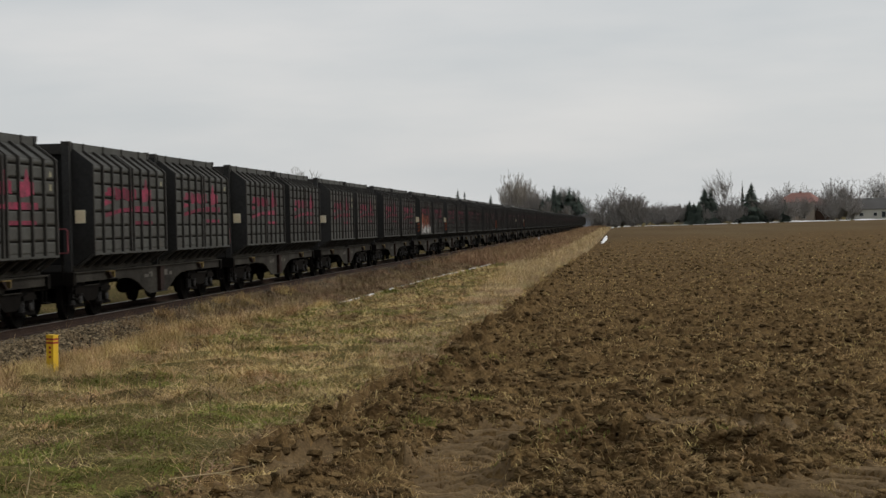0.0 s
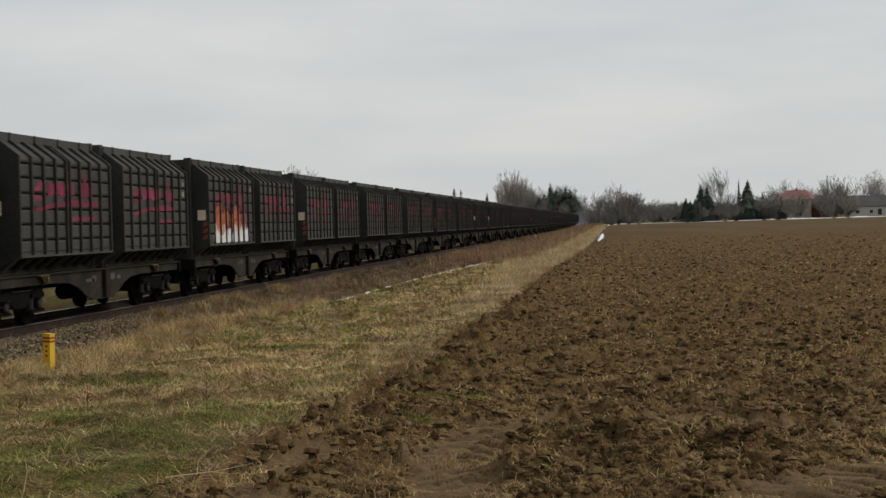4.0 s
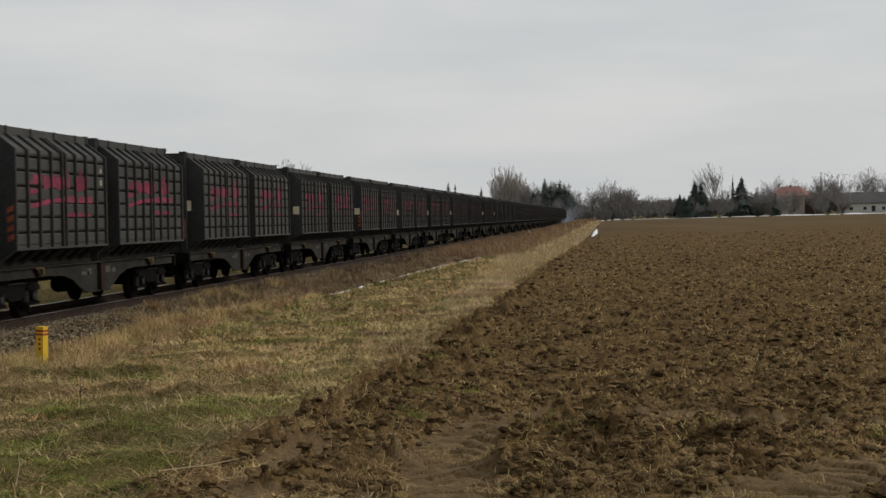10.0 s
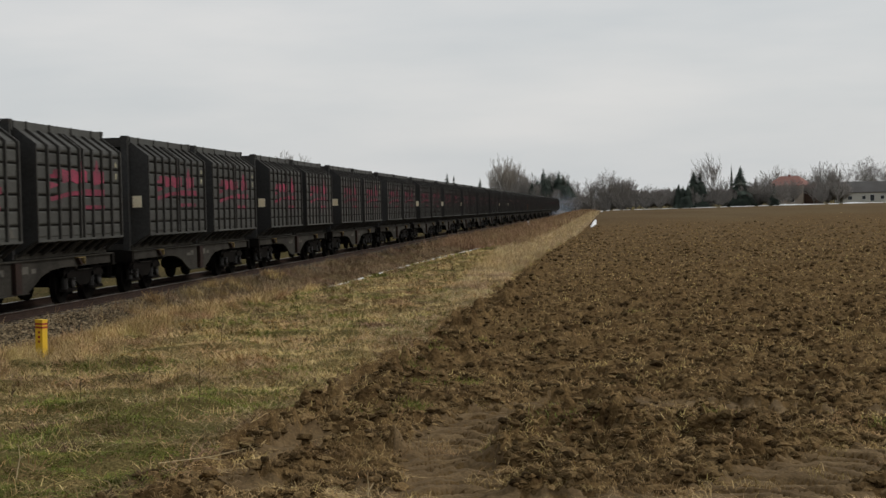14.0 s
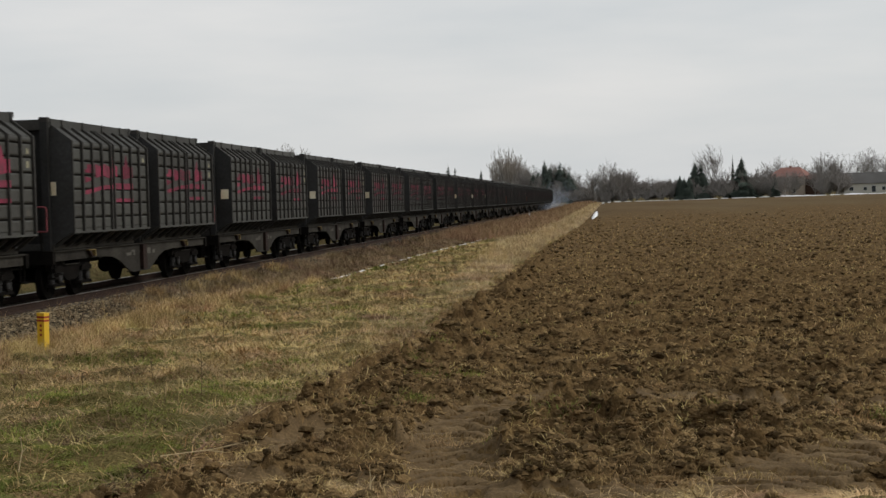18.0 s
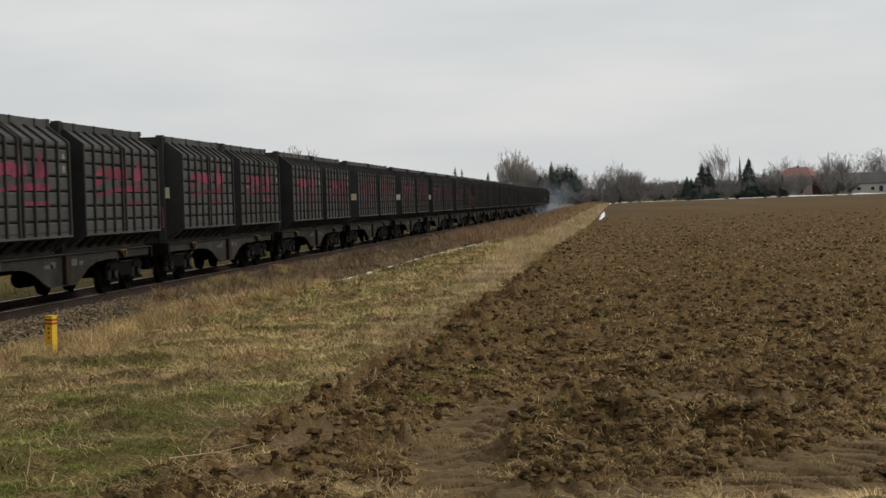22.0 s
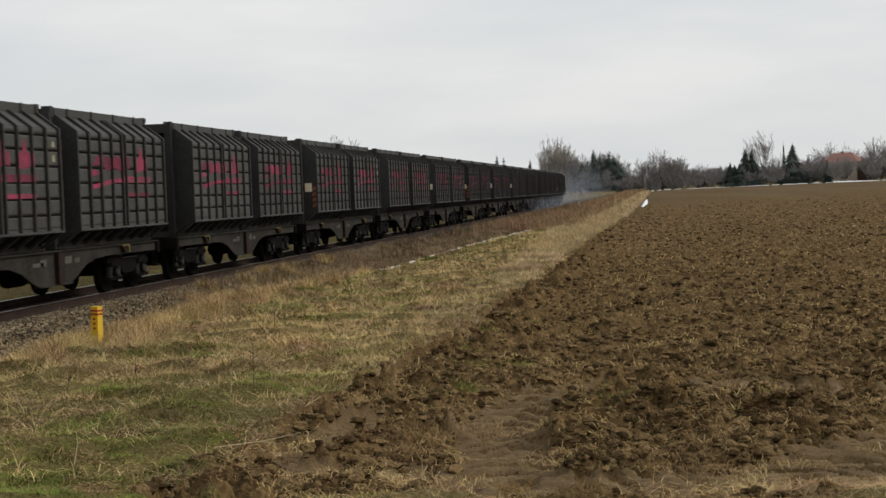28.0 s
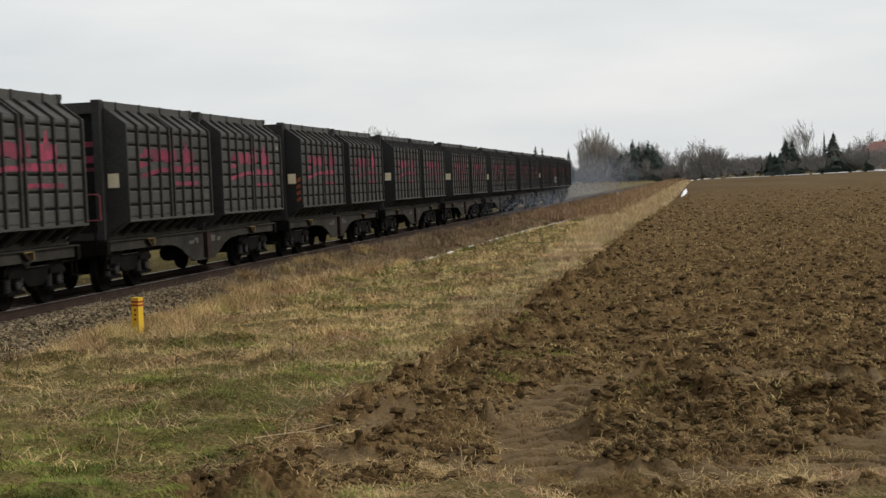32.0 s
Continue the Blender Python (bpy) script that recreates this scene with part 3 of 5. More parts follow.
    me = tuft_mesh("leafy_clumps", x[keep], y[keep], 0.12, 0.0046 * np.clip(y[keep] / 20, 1, 3), 1.25, M_GREEN, 0.0, 0.85)
    tagged(new("leafy_clumps", me), "fresh green clumps in the straw-coloured grass", "grass", kind="stuff")
    u, y = scatter(96000, 0.0, 1.0, 11.3, 240, 1.8)
    x = -4.4 + u * (5.5 + 0.27 * y)
    keep = is_field(x, y) & (rng.random(len(x)) < step(240, 70, y)) & (soft_noise(x, y, 0.9, 35) * 0.7 + soft_noise(x, y, 0.3, 39) * 0.5 + 0.12 * step(25, 13, y) + 0.12 * step(25, 60, y) - 0.3 * tread(x, y)[0] > 0.56)
    x, y = x[keep], y[keep]
    me = tuft_mesh("straw_stubble", x, y, 0.1, 0.0038 * np.clip(y / 18, 1, 4), 1.7, M_STRAW, 0.012)
    tagged(new("straw_stubble", me), "broken straw stubble ploughed into the soil", "stubble", kind="stuff")
    cx, cy = np.array([-2.75, -2.4, -2.9, -2.3, -1.0, -0.9, -2.6, -2.1, -2.9, 1.0, -0.4, 2.9, -1.5, 0.4]), np.array([17.6, 18.4, 22.0, 26.5, 15.0, 15.3, 20.3, 20.8, 24.0, 15.7, 15.6, 16.5, 29.0, 34.0])
    pick = rng.integers(0, len(cx), 3600)
    x, y = cx[pick] + 0.16 * rng.normal(size=3600), cy[pick] + 0.14 * rng.normal(size=3600)
    me = tuft_mesh("torn_sod_grass", x, y, 0.1, 0.0034, 1.2, M_GREEN)
    tagged(new("torn_sod_grass", me), "green grass on torn sods in the soil", "grass", kind="stuff")
    # long loose stems lying over the turf
    x, y = scatter(4200, -10.8, -2.8, 15.0, 60, 1.6)
    keep = ~is_field(x, y)
    me = tuft_mesh("loose_straw", x[keep], y[keep], 0.24, 0.0024 * np.clip(y[keep] / 20, 1, 3), 1.5, M_PALE, 0.03, 0.35)
    tagged(new("loose_straw", me), "long pale stems lying over the grass", "straw", kind="stuff")
    # dark matted lumps of dead stems and thrown soil on the turf
    cx, cy = scatter(60, -9.2, -4.3, 15, 60, 1.6)
    pick = rng.integers(0, len(cx), 7000)
    x, y = cx[pick] + 0.2 * rng.normal(size=7000), cy[pick] + 0.16 * rng.normal(size=7000)
    me = tuft_mesh("dead_stem_lumps", x, y, 0.17, 0.0045 * np.clip(y / 20, 1, 3), 1.5, M_WEED, 0.01, 0.7)
    tagged(new("dead_stem_lumps", me), "dark brown lumps of dead stems in the turf", "weeds", kind="stuff")
    # dry roots and grass hanging along the torn edge of the turf
    y = scatter(2400, 0, 1, 12, 70, 2.0)[1]
    x = field_edge(y) - 0.02 + 0.13 * rng.normal(size=len(y))
    me = tuft_mesh("edge_grass", x, y, 0.15, 0.008 * np.clip(y / 24, 1, 4), 1.4, M_WEED, 0.0, 0.7)
    tagged(new("edge_grass", me), "brown dry grass along the torn turf edge", "grass", kind="stuff")
    y = scatter(800, 0, 1, 12, 30, 1.6)[1]
    x = field_edge(y) + 0.08 + 0.14 * rng.normal(size=len(y))
    me = tuft_mesh("hanging_straw", x, y, 0.14, 0.0036, 1.5, M_STRAW, 0.02, 0.6)
    tagged(new("hanging_straw", me), "dry straw hanging over the torn turf edge", "straw", kind="stuff")
    # pale standing straw beside the furrow further off
    y = scatter(60000, 0, 1, 25, 440, 1.5)[1]
    x = field_edge(y) - 0.1 - (1.3 + 2.0 * step(40, 110, y)) * rng.random(len(y)) ** 1.4
    keep = rng.random(len(y)) < 0.15 + step(24, 62, y)
    x, y = x[keep], y[keep]
    me = tuft_mesh("pale_verge_straw", x, y, 0.12 + 0.28 * step(36, 80, y), 0.004 * np.clip(y / 36, 1, 7), 0.9, M_PALE)
    tagged(new("pale_verge_straw", me), "pale standing straw beside the field", "grass", kind="stuff")
    # dead weeds that cover the bank below the track
    x, y = scatter(120000, -12.5, -7.6, 26, 420, 1.55)
    foot = ditch_x(y) + 0.35 * (soft_noise(x, y, 1.0, 46) - 0.5)
    keep = (x < foot) & ((x < ditch_x(y) - 0.14) | (y < 48) | (y > 110)) & (rng.random(len(x)) < 0.06 + 0.2 * step(-12.0, -11.0, x) + 0.9 * step(30, 42, y) * step(-12.5, -11.9, x)) & (soft_noise(x, y, 1.1, 36) + 0.3 * step(34, 44, y) > 0.42)
    x, y = x[keep], y[keep]
    far = np.clip(y / 40, 1, 7)
    me = tuft_mesh("dead_weeds", x, y, (0.12 + 0.36 * soft_noise(x, y, 0.9, 38) ** 1.5) * (1 - 0.35 * step(-10.4, -9.2, x)), 0.0042 * far, 1.0, M_WEED, 0.0, 1.0, 0.8)
    tagged(new("dead_weeds", me), "brown dead weeds on the bank below the track", "weeds", kind="stuff")
    x, y = scatter(26000, -12.3, -10.4, 21, 120, 1.8)
    keep = 0.7 * soft_noise(x, y, 0.8, 47) + 0.3 * soft_noise(x, y, 2.5, 49) + 0.3 * step(-11.8, -10.8, x) + 0.15 * step(28, 40, y) + 0.45 * (rng.random(len(x)) - 0.5) > 0.82
    x, y = x[keep], y[keep]
    me = tuft_mesh("shoulder_weeds", x, y, 0.14 + 0.3 * soft_noise(x, y, 0.9, 48), 0.0034 * np.clip(y / 28, 1, 4), 0.9, M_WEED)
    tagged(new("shoulder_weeds", me), "thin brown weeds growing through the ballast", "weeds", kind="stuff")
    cx, cy = scatter(420, -12.4, -9.2, 23, 110, 1.5)
    ok = ((cx > -11.0) & (cy < 38)) | ((cx < -11.4) & (cy > 33) & (cy < 55) & (lattice((cx * 90).astype(int), (cy * 90).astype(int), 8) < 0.4)) | (cx > ditch_x(cy) + 0.2)
    cx, cy = cx[ok], cy[ok]
    pick = rng.integers(0, len(cx), 15000)
    x, y = cx[pick] + 0.13 * rng.normal(size=15000), cy[pick] + 0.2 * rng.normal(size=15000)
    me = tuft_mesh("straw_clumps", x, y, 0.3, 0.0036 * np.clip(y / 25, 1, 4), 0.95, M_STRAW)
    tagged(new("straw_clumps", me), "clumps of tall straw at the foot of the ballast", "grass", kind="stuff")
    cx, cy = scatter(48, -11.1, -8.6, 21, 40, 1.6)
    pick = rng.integers(0, len(cx), 9000)
    x, y = cx[pick] + 0.11 * rng.normal(size=9000), cy[pick] + 0.16 * rng.normal(size=9000)
    me = tuft_mesh("golden_tussocks", x, y, 0.26 + 0.24 * lattice(pick, pick, 5), 0.0036 * np.clip(y / 25, 1, 3), 1.15, M_GOLD, 0.0, 0.85)
    tagged(new("golden_tussocks", me), "golden arching tussocks below the ballast", "grass", kind="stuff")
    x, y = scatter(24000, -11.8, -5.0, 85, 560, 1.4)
    keep = ~is_field(x, y) & (soft_noise(x, y, 5.0, 45) > 0.3)
    x, y = x[keep], y[keep]
    me = tuft_mesh("red_brown_weeds", x, y, 0.75, 0.0042 * np.clip(y / 40, 1, 9), 0.8, M_REDWEED)
    tagged(new("red_brown_weeds", me), "red-brown dead weeds between track and field", "weeds", kind="stuff")
    x, y = scatter(14000, -46.0, -16.4, 24, 70, 1.4)
    me = tuft_mesh("far_side_grass", x, y, 0.3, 0.008, 1.2, M_WEED)
    tagged(new("far_side_grass", me), "dry brown grass beyond the track", "grass", kind="stuff")
    x, y = scatter(16000, -75.0, -16.6, 60, 600, 1.3)
    me = tuft_mesh("rough_meadow", x, y, 0.7, 0.005 * np.clip(y / 40, 1, 9), 0.9, M_WEED)
    tagged(new("rough_meadow", me), "rough brown meadow beyond the track", "grass", kind="stuff")
    x, y = scatter(16000, -8.6, -2.9, 55, 430, 1.5)
    keep = (x > -8.6 + 3.2 * step(200, 60, y)) & ~is_field(x, y)
    x, y = x[keep], y[keep]
    me = tuft_mesh("verge_reed", x, y, 0.45, 0.004 * np.clip(y / 40, 1, 7), 0.6, M_STRAW)
    tagged(new("verge_reed", me), "tall pale reed grass on the field verge", "grass", kind="stuff")


build_grass()


def weed_stalk(x, y, tall, seed, pale):
    """A dead stem with sprigs and dry heads."""
    r = random.Random(seed)
    ob = empty("weed_stalk", pose(x, y, float(height(x, y)) - 0.02, 0, 0, r.uniform(0, 360)), "dead dry weed stalk standing in matted grass", "weed", "weed stalks")
    lean = Vector((r.uniform(-0.2, 0.2), r.uniform(-0.2, 0.2), 1)).normalized()
    mat = M_STRAW if pale else M_WEED
    part("stem", Geo().tube((0, 0, 0), lean * tall, 0.006, 0.003, 5), mat, ob)
    for k in range(7):
        t = r.uniform(0.3, 1.0)
        a = lean * (tall * t)
        b = a + Vector((r.uniform(-1, 1), r.uniform(-1, 1), r.uniform(0.2, 1.2))).normalized() * tall * 0.22 * (1.3 - t)
        part("sprig", Geo().tube(a, b, 0.003, 0.009, 4), mat, ob)
    return ob


def build_stalks():
    r = random.Random(4)
    for i, (x, y, tall, pale) in enumerate(((-6.78, 18.7, 0.42, False), (-5.48, 28.0, 0.4, True), (-6.87, 26.1, 0.62, False), (-6.35, 30.1, 0.45, False),
                                           (-6.34, 36.4, 0.6, False), (-4.65, 33.3, 0.4, False), (-4.44, 36.6, 0.45, True), (-8.23, 28.7, 0.4, False), (-9.4, 29.2, 0.7, True),
                                           (-8.0, 53.2, 0.7, False), (-5.2, 17.6, 0.32, True), (-6.24, 12.6, 0.3, False), (-6.4, 13.9, 0.25, True))):
        weed_stalk(x, y, tall, i, pale)
    for i in range(40):
        x, y = r.uniform(-10.6, -4.2), 16 + 70 * r.random() ** 1.5
        weed_stalk(x, y, 0.3 + 0.4 * r.random(), 50 + i, r.random() < 0.4)


build_stalks()


def dry_reed(x, y, z, length, turn, tilt, label):
    """One long pale stem with a broken tip and a leaf."""
    ob = empty("dry_reed", pose(x, y, z, 0, 90 - tilt, turn), label, "reed", "dry reeds")
    part("stem", Geo().tube((0, 0, 0), (0.004, 0.01, length * 0.6), 0.006, 0.005, 6).tube((0.004, 0.01, length * 0.59), (-0.03, -0.01, length), 0.005, 0.002, 6), M_PALE, ob)
    part("leaf", Geo().prism([(0.0, length * 0.5), (0.03, length * 0.62), (0.05, length * 0.74), (0.02, length * 0.64)], -0.001, 0.001), M_PALE, ob)


def build_reeds():
    for x, y, dz, length, turn, tilt, label in ((-4.3, 13.9, 0.05, 0.85, 26, 3, "long pale reed lying over the torn turf edge"),
                                                (-2.06, 12.4, -0.02, 0.32, 40, 84, "short pale stem standing in the soil"),
                                                (-5.5, 13.4, 0.0, 0.34, 10, 80, "thin pale stem standing in the grass"),
                                                (-5.35, 28.6, 0.0, 0.5, 200, 72, "bent pale reed standing in the grass")):
        dry_reed(x, y, float(height(x, y)) + dz, length, turn, tilt, label)


build_reeds()


def clod_mesh(name, x, y, size, material, sink=0.3):
    """Irregular lumps, twelve corners each, joined."""
    n = len(x)
    phi = (1 + 5 ** 0.5) / 2
    ico = np.array([(-1, phi, 0), (1, phi, 0), (-1, -phi, 0), (1, -phi, 0), (0, -1, phi), (0, 1, phi), (0, -1, -phi), (0, 1, -phi),
                    (phi, 0, -1), (phi, 0, 1), (-phi, 0, -1), (-phi, 0, 1)]) / 1.9
    tri = np.array([(0, 11, 5), (0, 5, 1), (0, 1, 7), (0, 7, 10), (0, 10, 11), (1, 5, 9), (5, 11, 4), (11, 10, 2), (10, 7, 6), (7, 1, 8),
                    (3, 9, 4), (3, 4, 2), (3, 2, 6), (3, 6, 8), (3, 8, 9), (4, 9, 5), (2, 4, 11), (6, 2, 10), (8, 6, 7), (9, 8, 1)])
    p = ico[None] * (0.65 + 0.7 * rng.random((n, 12, 1)))
    p = p * (np.stack([0.8 + 0.8 * rng.random(n), 0.8 + 0.8 * rng.random(n), 0.45 + 0.5 * rng.random(n)], 1) * size[:, None])[:, None, :]
    q = rng.random(n) * 6.283
    c, s = np.cos(q)[:, None], np.sin(q)[:, None]
    px, py = p[..., 0] * c - p[..., 1] * s, p[..., 0] * s + p[..., 1] * c
    z = height(x, y) + size * (0.4 - sink)
    v = np.stack([px + x[:, None], py + y[:, None], p[..., 2] + z[:, None]], 2).reshape(-1, 3)
    f = (np.arange(n)[:, None, None] * 12 + tri[None]).reshape(-1, 3)
    return array_mesh(name, v, f, [material])


def build_clods():
    u, y = scatter(62000, 0.0, 1.0, 11.6, 200, 2.0)
    x = -4.2 + u * (5.5 + 0.27 * y)
    worn = tread(x, y)[0]
    keep = is_field(x - 0.12, y) & (rng.random(len(x)) < step(200, 60, y)) & (worn < 0.4 + 0.6 * (rng.random(len(x)) < 0.06)) & (soft_noise(x, y, 0.8, 41) > 0.25)
    x, y = x[keep], y[keep]
    me = clod_mesh("soil_clods", x, y, 0.01 + 0.05 * rng.random(len(x)) ** 2.6 + 0.0005 * y, M_CLOD, 0.4)
    tagged(new("soil_clods", me), "dark crumbling clods of ploughed soil", "soil clods", kind="stuff")
    y = scatter(900, 0, 1, 12.5, 60, 1.8)[1]
    x = field_edge(y) + 0.02 + 0.3 * rng.random(len(y)) ** 1.5
    # broken soil on the near end of the edge
    x, y = np.concatenate([x, -4.35 + 1.0 * rng.random(700)]), np.concatenate([y, 11.8 + 1.8 * rng.random(700)])
    keep = tread(x, y)[0] < 0.5
    me = clod_mesh("torn_sods", x[keep], y[keep], np.where(y[keep] < 13.6, 0.02, 0.035) + 0.07 * rng.random(keep.sum()) ** 2, M_CLOD, 0.35)
    tagged(new("torn_sods", me), "dark torn sods along the edge of the turf", "sods", kind="stuff")
    x, y = scatter(24000, TRACK_X + 0.9, TRACK_X + 3.1, 23, 75, 2.0)
    me = clod_mesh("ballast_stones", x, y, 0.01 + 0.02 * rng.random(len(x)) ** 1.5 + 0.0001 * y, M_BALLAST, 0.1)
    tagged(new("ballast_stones", me), "pale grey crushed stones beside the rail", "ballast", kind="stuff")


build_clods()


# ---------------------------------------------------------------- track
def build_track():
    track = empty("railway_track", pose(TRACK_X, 0, 0), "single broad-gauge railway track on stone ballast", "railway track", kind="structure")
    prof = [(-0.075, -0.18), (0.075, -0.18), (0.075, -0.165), (0.012, -0.14), (0.012, -0.045), (0.036, -0.035), (0.036, -0.004),
            (-0.036, -0.004), (-0.036, -0.035), (-0.012, -0.045), (-0.012, -0.14), (-0.075, -0.165)]
    for s in (-1, 1):
        rail = part("rail", Geo().prism([(s * 0.795 + a, b) for a, b in prof], -40, 1200), M_RAIL, track, "brown rusty steel rail")
        part("rail_head", Geo().box(s * 0.795 - 0.033, s * 0.795 + 0.033, -40, 1200, -0.004, 0.0), M_TREAD, rail, "polished running surface")
    sleeper = Geo().box(-1.35, 1.35, -0.125, 0.125, -0.33, -0.18).mesh("sleeper", M_WOOD)
    for k in range(110):
        part("sleeper", sleeper, M_WOOD, track).location = (0, 18 + k * 0.58, 0)
    g = Geo()
    for k in range(420):
        g.box(-1.35, 1.35, 82 + k * 0.58 - 0.125, 82 + k * 0.58 + 0.125, -0.33, -0.18)
    tagged(part("far_sleepers", g, M_WOOD, track), kind="stuff")


build_track()


# ---------------------------------------------------------------- marker post
def build_post():
    x, y, z = -9.7, 24.9, -0.41
    post = empty("marker_post", pose(x, y, z, 0, 1.5, -22), "yellow cable marker post with red bands in dry grass", "marker post")
    part("shaft", Geo().box(-0.08, 0.08, -0.06, 0.06, -0.2, 0.71), M_YELLOW, post)
    part("cap", Geo().box(-0.085, 0.085, -0.065, 0.065, 0.71, 0.735), M_YELLOW, post)
    for z0 in (0.585, 0.645):
        part("band", Geo().box(-0.083, 0.083, -0.063, 0.063, z0, z0 + 0.034), M_DARKTXT, post, "dark red band")
    for z0 in (0.5, 0.42, 0.34):
        part("printed_bar", Geo().box(-0.022, 0.028, -0.0635, -0.06, z0, z0 + 0.04), M_DARKTXT, post, "faded printed mark")


build_post()


# ---------------------------------------------------------------- wagons and containers
PITCH, FIRST, COUNT = 14.62, -2, 36
LABEL_0 = 48.94                 # where the plate of the wagon numbered 0 stands at the start
DECK = 1.15
RIB_OUT = 0.08
HALF = 3.03                     # half a container's length
RIBS = [-2.83 + 0.69 * i for i in range(5)] + [0.07 + 0.69 * i for i in range(5)]
RIBS[4], RIBS[5] = -0.11, 0.11
FACE = 1.62
SIDE = [(1.2, 0.1), (FACE, 0.4), (FACE, 2.52), (1.16, 2.86)]
ROWS = [0.46, 0.75, 1.08, 1.41, 1.74, 2.07, 2.37]


def travel(t):
    """Metres that the train has gone after t seconds."""
    return 11.956 * t + 0.01478 * t * t


def wheelset_mesh():
    g = Geo().tube((-1.1, 0, 0), (1.1, 0, 0), 0.08, sides=10)
    for s in (-1, 1):
        g.tube((s * 0.73, 0, 0), (s * 0.76, 0, 0), 0.5, sides=28)
        g.tube((s * 0.76, 0, 0), (s * 0.87, 0, 0), 0.478, 0.468, sides=28)
        g.tube((s * 0.87, 0, 0), (s * 0.9, 0, 0), 0.15, sides=12)
        for q in range(6):
            a = q * math.pi / 3
            g.tube((s * 0.872, 0.27 * math.cos(a), 0.27 * math.sin(a)), (s * 0.885, 0.27 * math.cos(a), 0.27 * math.sin(a)), 0.05, sides=6)
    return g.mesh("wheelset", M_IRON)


def hoop_mesh(y, wide):
    """A rib that runs round the whole section, standing proud of the panels."""
    ring = SIDE + [(-a, b) for a, b in reversed(SIDE)]
    g, n = Geo(), len(ring)
    for d in (y - wide, y + wide):
        for k in (1.0, 0.0):
            for a, b in ring:
                g.v.append((a + math.copysign(RIB_OUT * k, a), d, b + (0.02 * k if b > 2.8 else -0.02 * k if b < 0.3 else 0.0)))
    for i in range(n):
        j = (i + 1) % n
        g.f += [(i, j, n + j, n + i), (2 * n + i, 3 * n + i, 3 * n + j, 2 * n + j), (i, 2 * n + i, 2 * n + j, j)]
    return g.mesh("rib", M_RIB)


def stroke(name, y0, y1, low, high, material):
    """A stroke of paint over panels and ribs alike; low and high: its edges as functions of y."""
    cuts = {y0, y1, *[y0 + (y1 - y0) * k / 12 for k in range(13)]}
    for c in RIBS:
        for q in (c - 0.036, c - 0.0355, c + 0.0355, c + 0.036):
            if y0 < q < y1:
                cuts.add(q)
    g, ys = Geo(), sorted(cuts)
    for y in ys:
        x = FACE + (0.005 + RIB_OUT if any(abs(y - c) < 0.0358 for c in RIBS) else 0.034)
        g.v += [(x, y, low(y)), (x, y, high(y))]
    bare = [any(abs(y - c) < 0.0358 for c in RIBS) for y in ys]
    g.f = [(2 * i, 2 * i + 2, 2 * i + 3, 2 * i + 1) for i in range(len(ys) - 1) if bare[i] == bare[i + 1] and not (bare[i] and (i * 7 + len(ys)) % 3 == 0)]
    return g.mesh(name, material)


def bump_at(y, c, w):
    return max(0.0, 1 - abs(y - c) / w) ** 0.5


def sprayed_set(seed):
    r = random.Random(seed)
    u, e = r.uniform(-0.04, 0.04), r.uniform(-0.25, 0.15)
    a, b = 0.35 + r.uniform(-0.1, 0.1), 1.2 + r.uniform(-0.1, 0.1)
    rise = lambda y: 0.14 * max(0.0, min(1.0, (y + 1.9) / 1.3))
    return [stroke("sprayed_underline", -1.95, 1.85 + e, lambda y: 1.3 + u + rise(y), lambda y: 1.4 + u + rise(y) + 0.05 * (y > 0), M_PINK),
            stroke("sprayed_underline", 0.15, 1.75 + e, lambda y: 1.12 + u, lambda y: 1.21 + u, M_PINK),
            stroke("sprayed_mark", -2.0, -1.5, lambda y: 1.55 + 0.15 * (y + 2), lambda y: 1.72 - 0.1 * (y + 2), M_PINK),
            stroke("sprayed_mark", -1.95, -1.45, lambda y: 1.8, lambda y: 2.0 - 0.12 * (y < -1.75), M_PINK),
            stroke("sprayed_mark", -1.42, -1.3, lambda y: 1.6, lambda y: 2.34 + u, M_PINK),
            stroke("sprayed_mark", -1.2, 0.42, lambda y: 1.72 + 0.03 * math.sin(7 * y), lambda y: 2.0 + 0.03 * math.sin(9 * y) + 0.3 * bump_at(y, a - 0.2, 0.13), M_PINK),
            stroke("sprayed_mark", 0.72, 1.55, lambda y: 1.7 + 0.03 * math.sin(5 * y), lambda y: 2.0 + 0.3 * bump_at(y, b, 0.12), M_PINK)]


def side_sheet():
    """One pressed side sheet: raised fields with sloping edges between the ribs and seams."""
    g, rows = Geo(), [0.43, *ROWS, 2.52]
    ys = [c for y0, y1 in zip(RIBS, RIBS[1:]) for c in (y0 + 0.034, y1 - 0.034)]
    zs = [c for z0, z1 in zip(rows, rows[1:]) for c in (z0 + 0.016, z1 - 0.016)]
    n = len(zs)
    g.v = [(FACE + 0.002, y, z) for y in ys for z in zs]
    for i in range(len(ys) - 1):
        for j in range(n - 1):
            rim = [i * n + j, (i + 1) * n + j, (i + 1) * n + j + 1, i * n + j + 1]
            if i % 2 == 0 and j % 2 == 0:
                a, b, c, d = ys[i], ys[i + 1], zs[j], zs[j + 1]
                for x, q in ((FACE + 0.02, 0.014), (FACE + 0.03, 0.04)):
                    k = len(g.v)
                    g.v += [(x, a + q, c + q), (x, b - q, c + q), (x, b - q, d - q), (x, a + q, d - q)]
                    ring = [k, k + 1, k + 2, k + 3]
                    g.f += [(rim[m], rim[(m + 1) % 4], ring[(m + 1) % 4], ring[m]) for m in range(4)]
                    rim = ring
            g.f.append(tuple(rim))
    return g


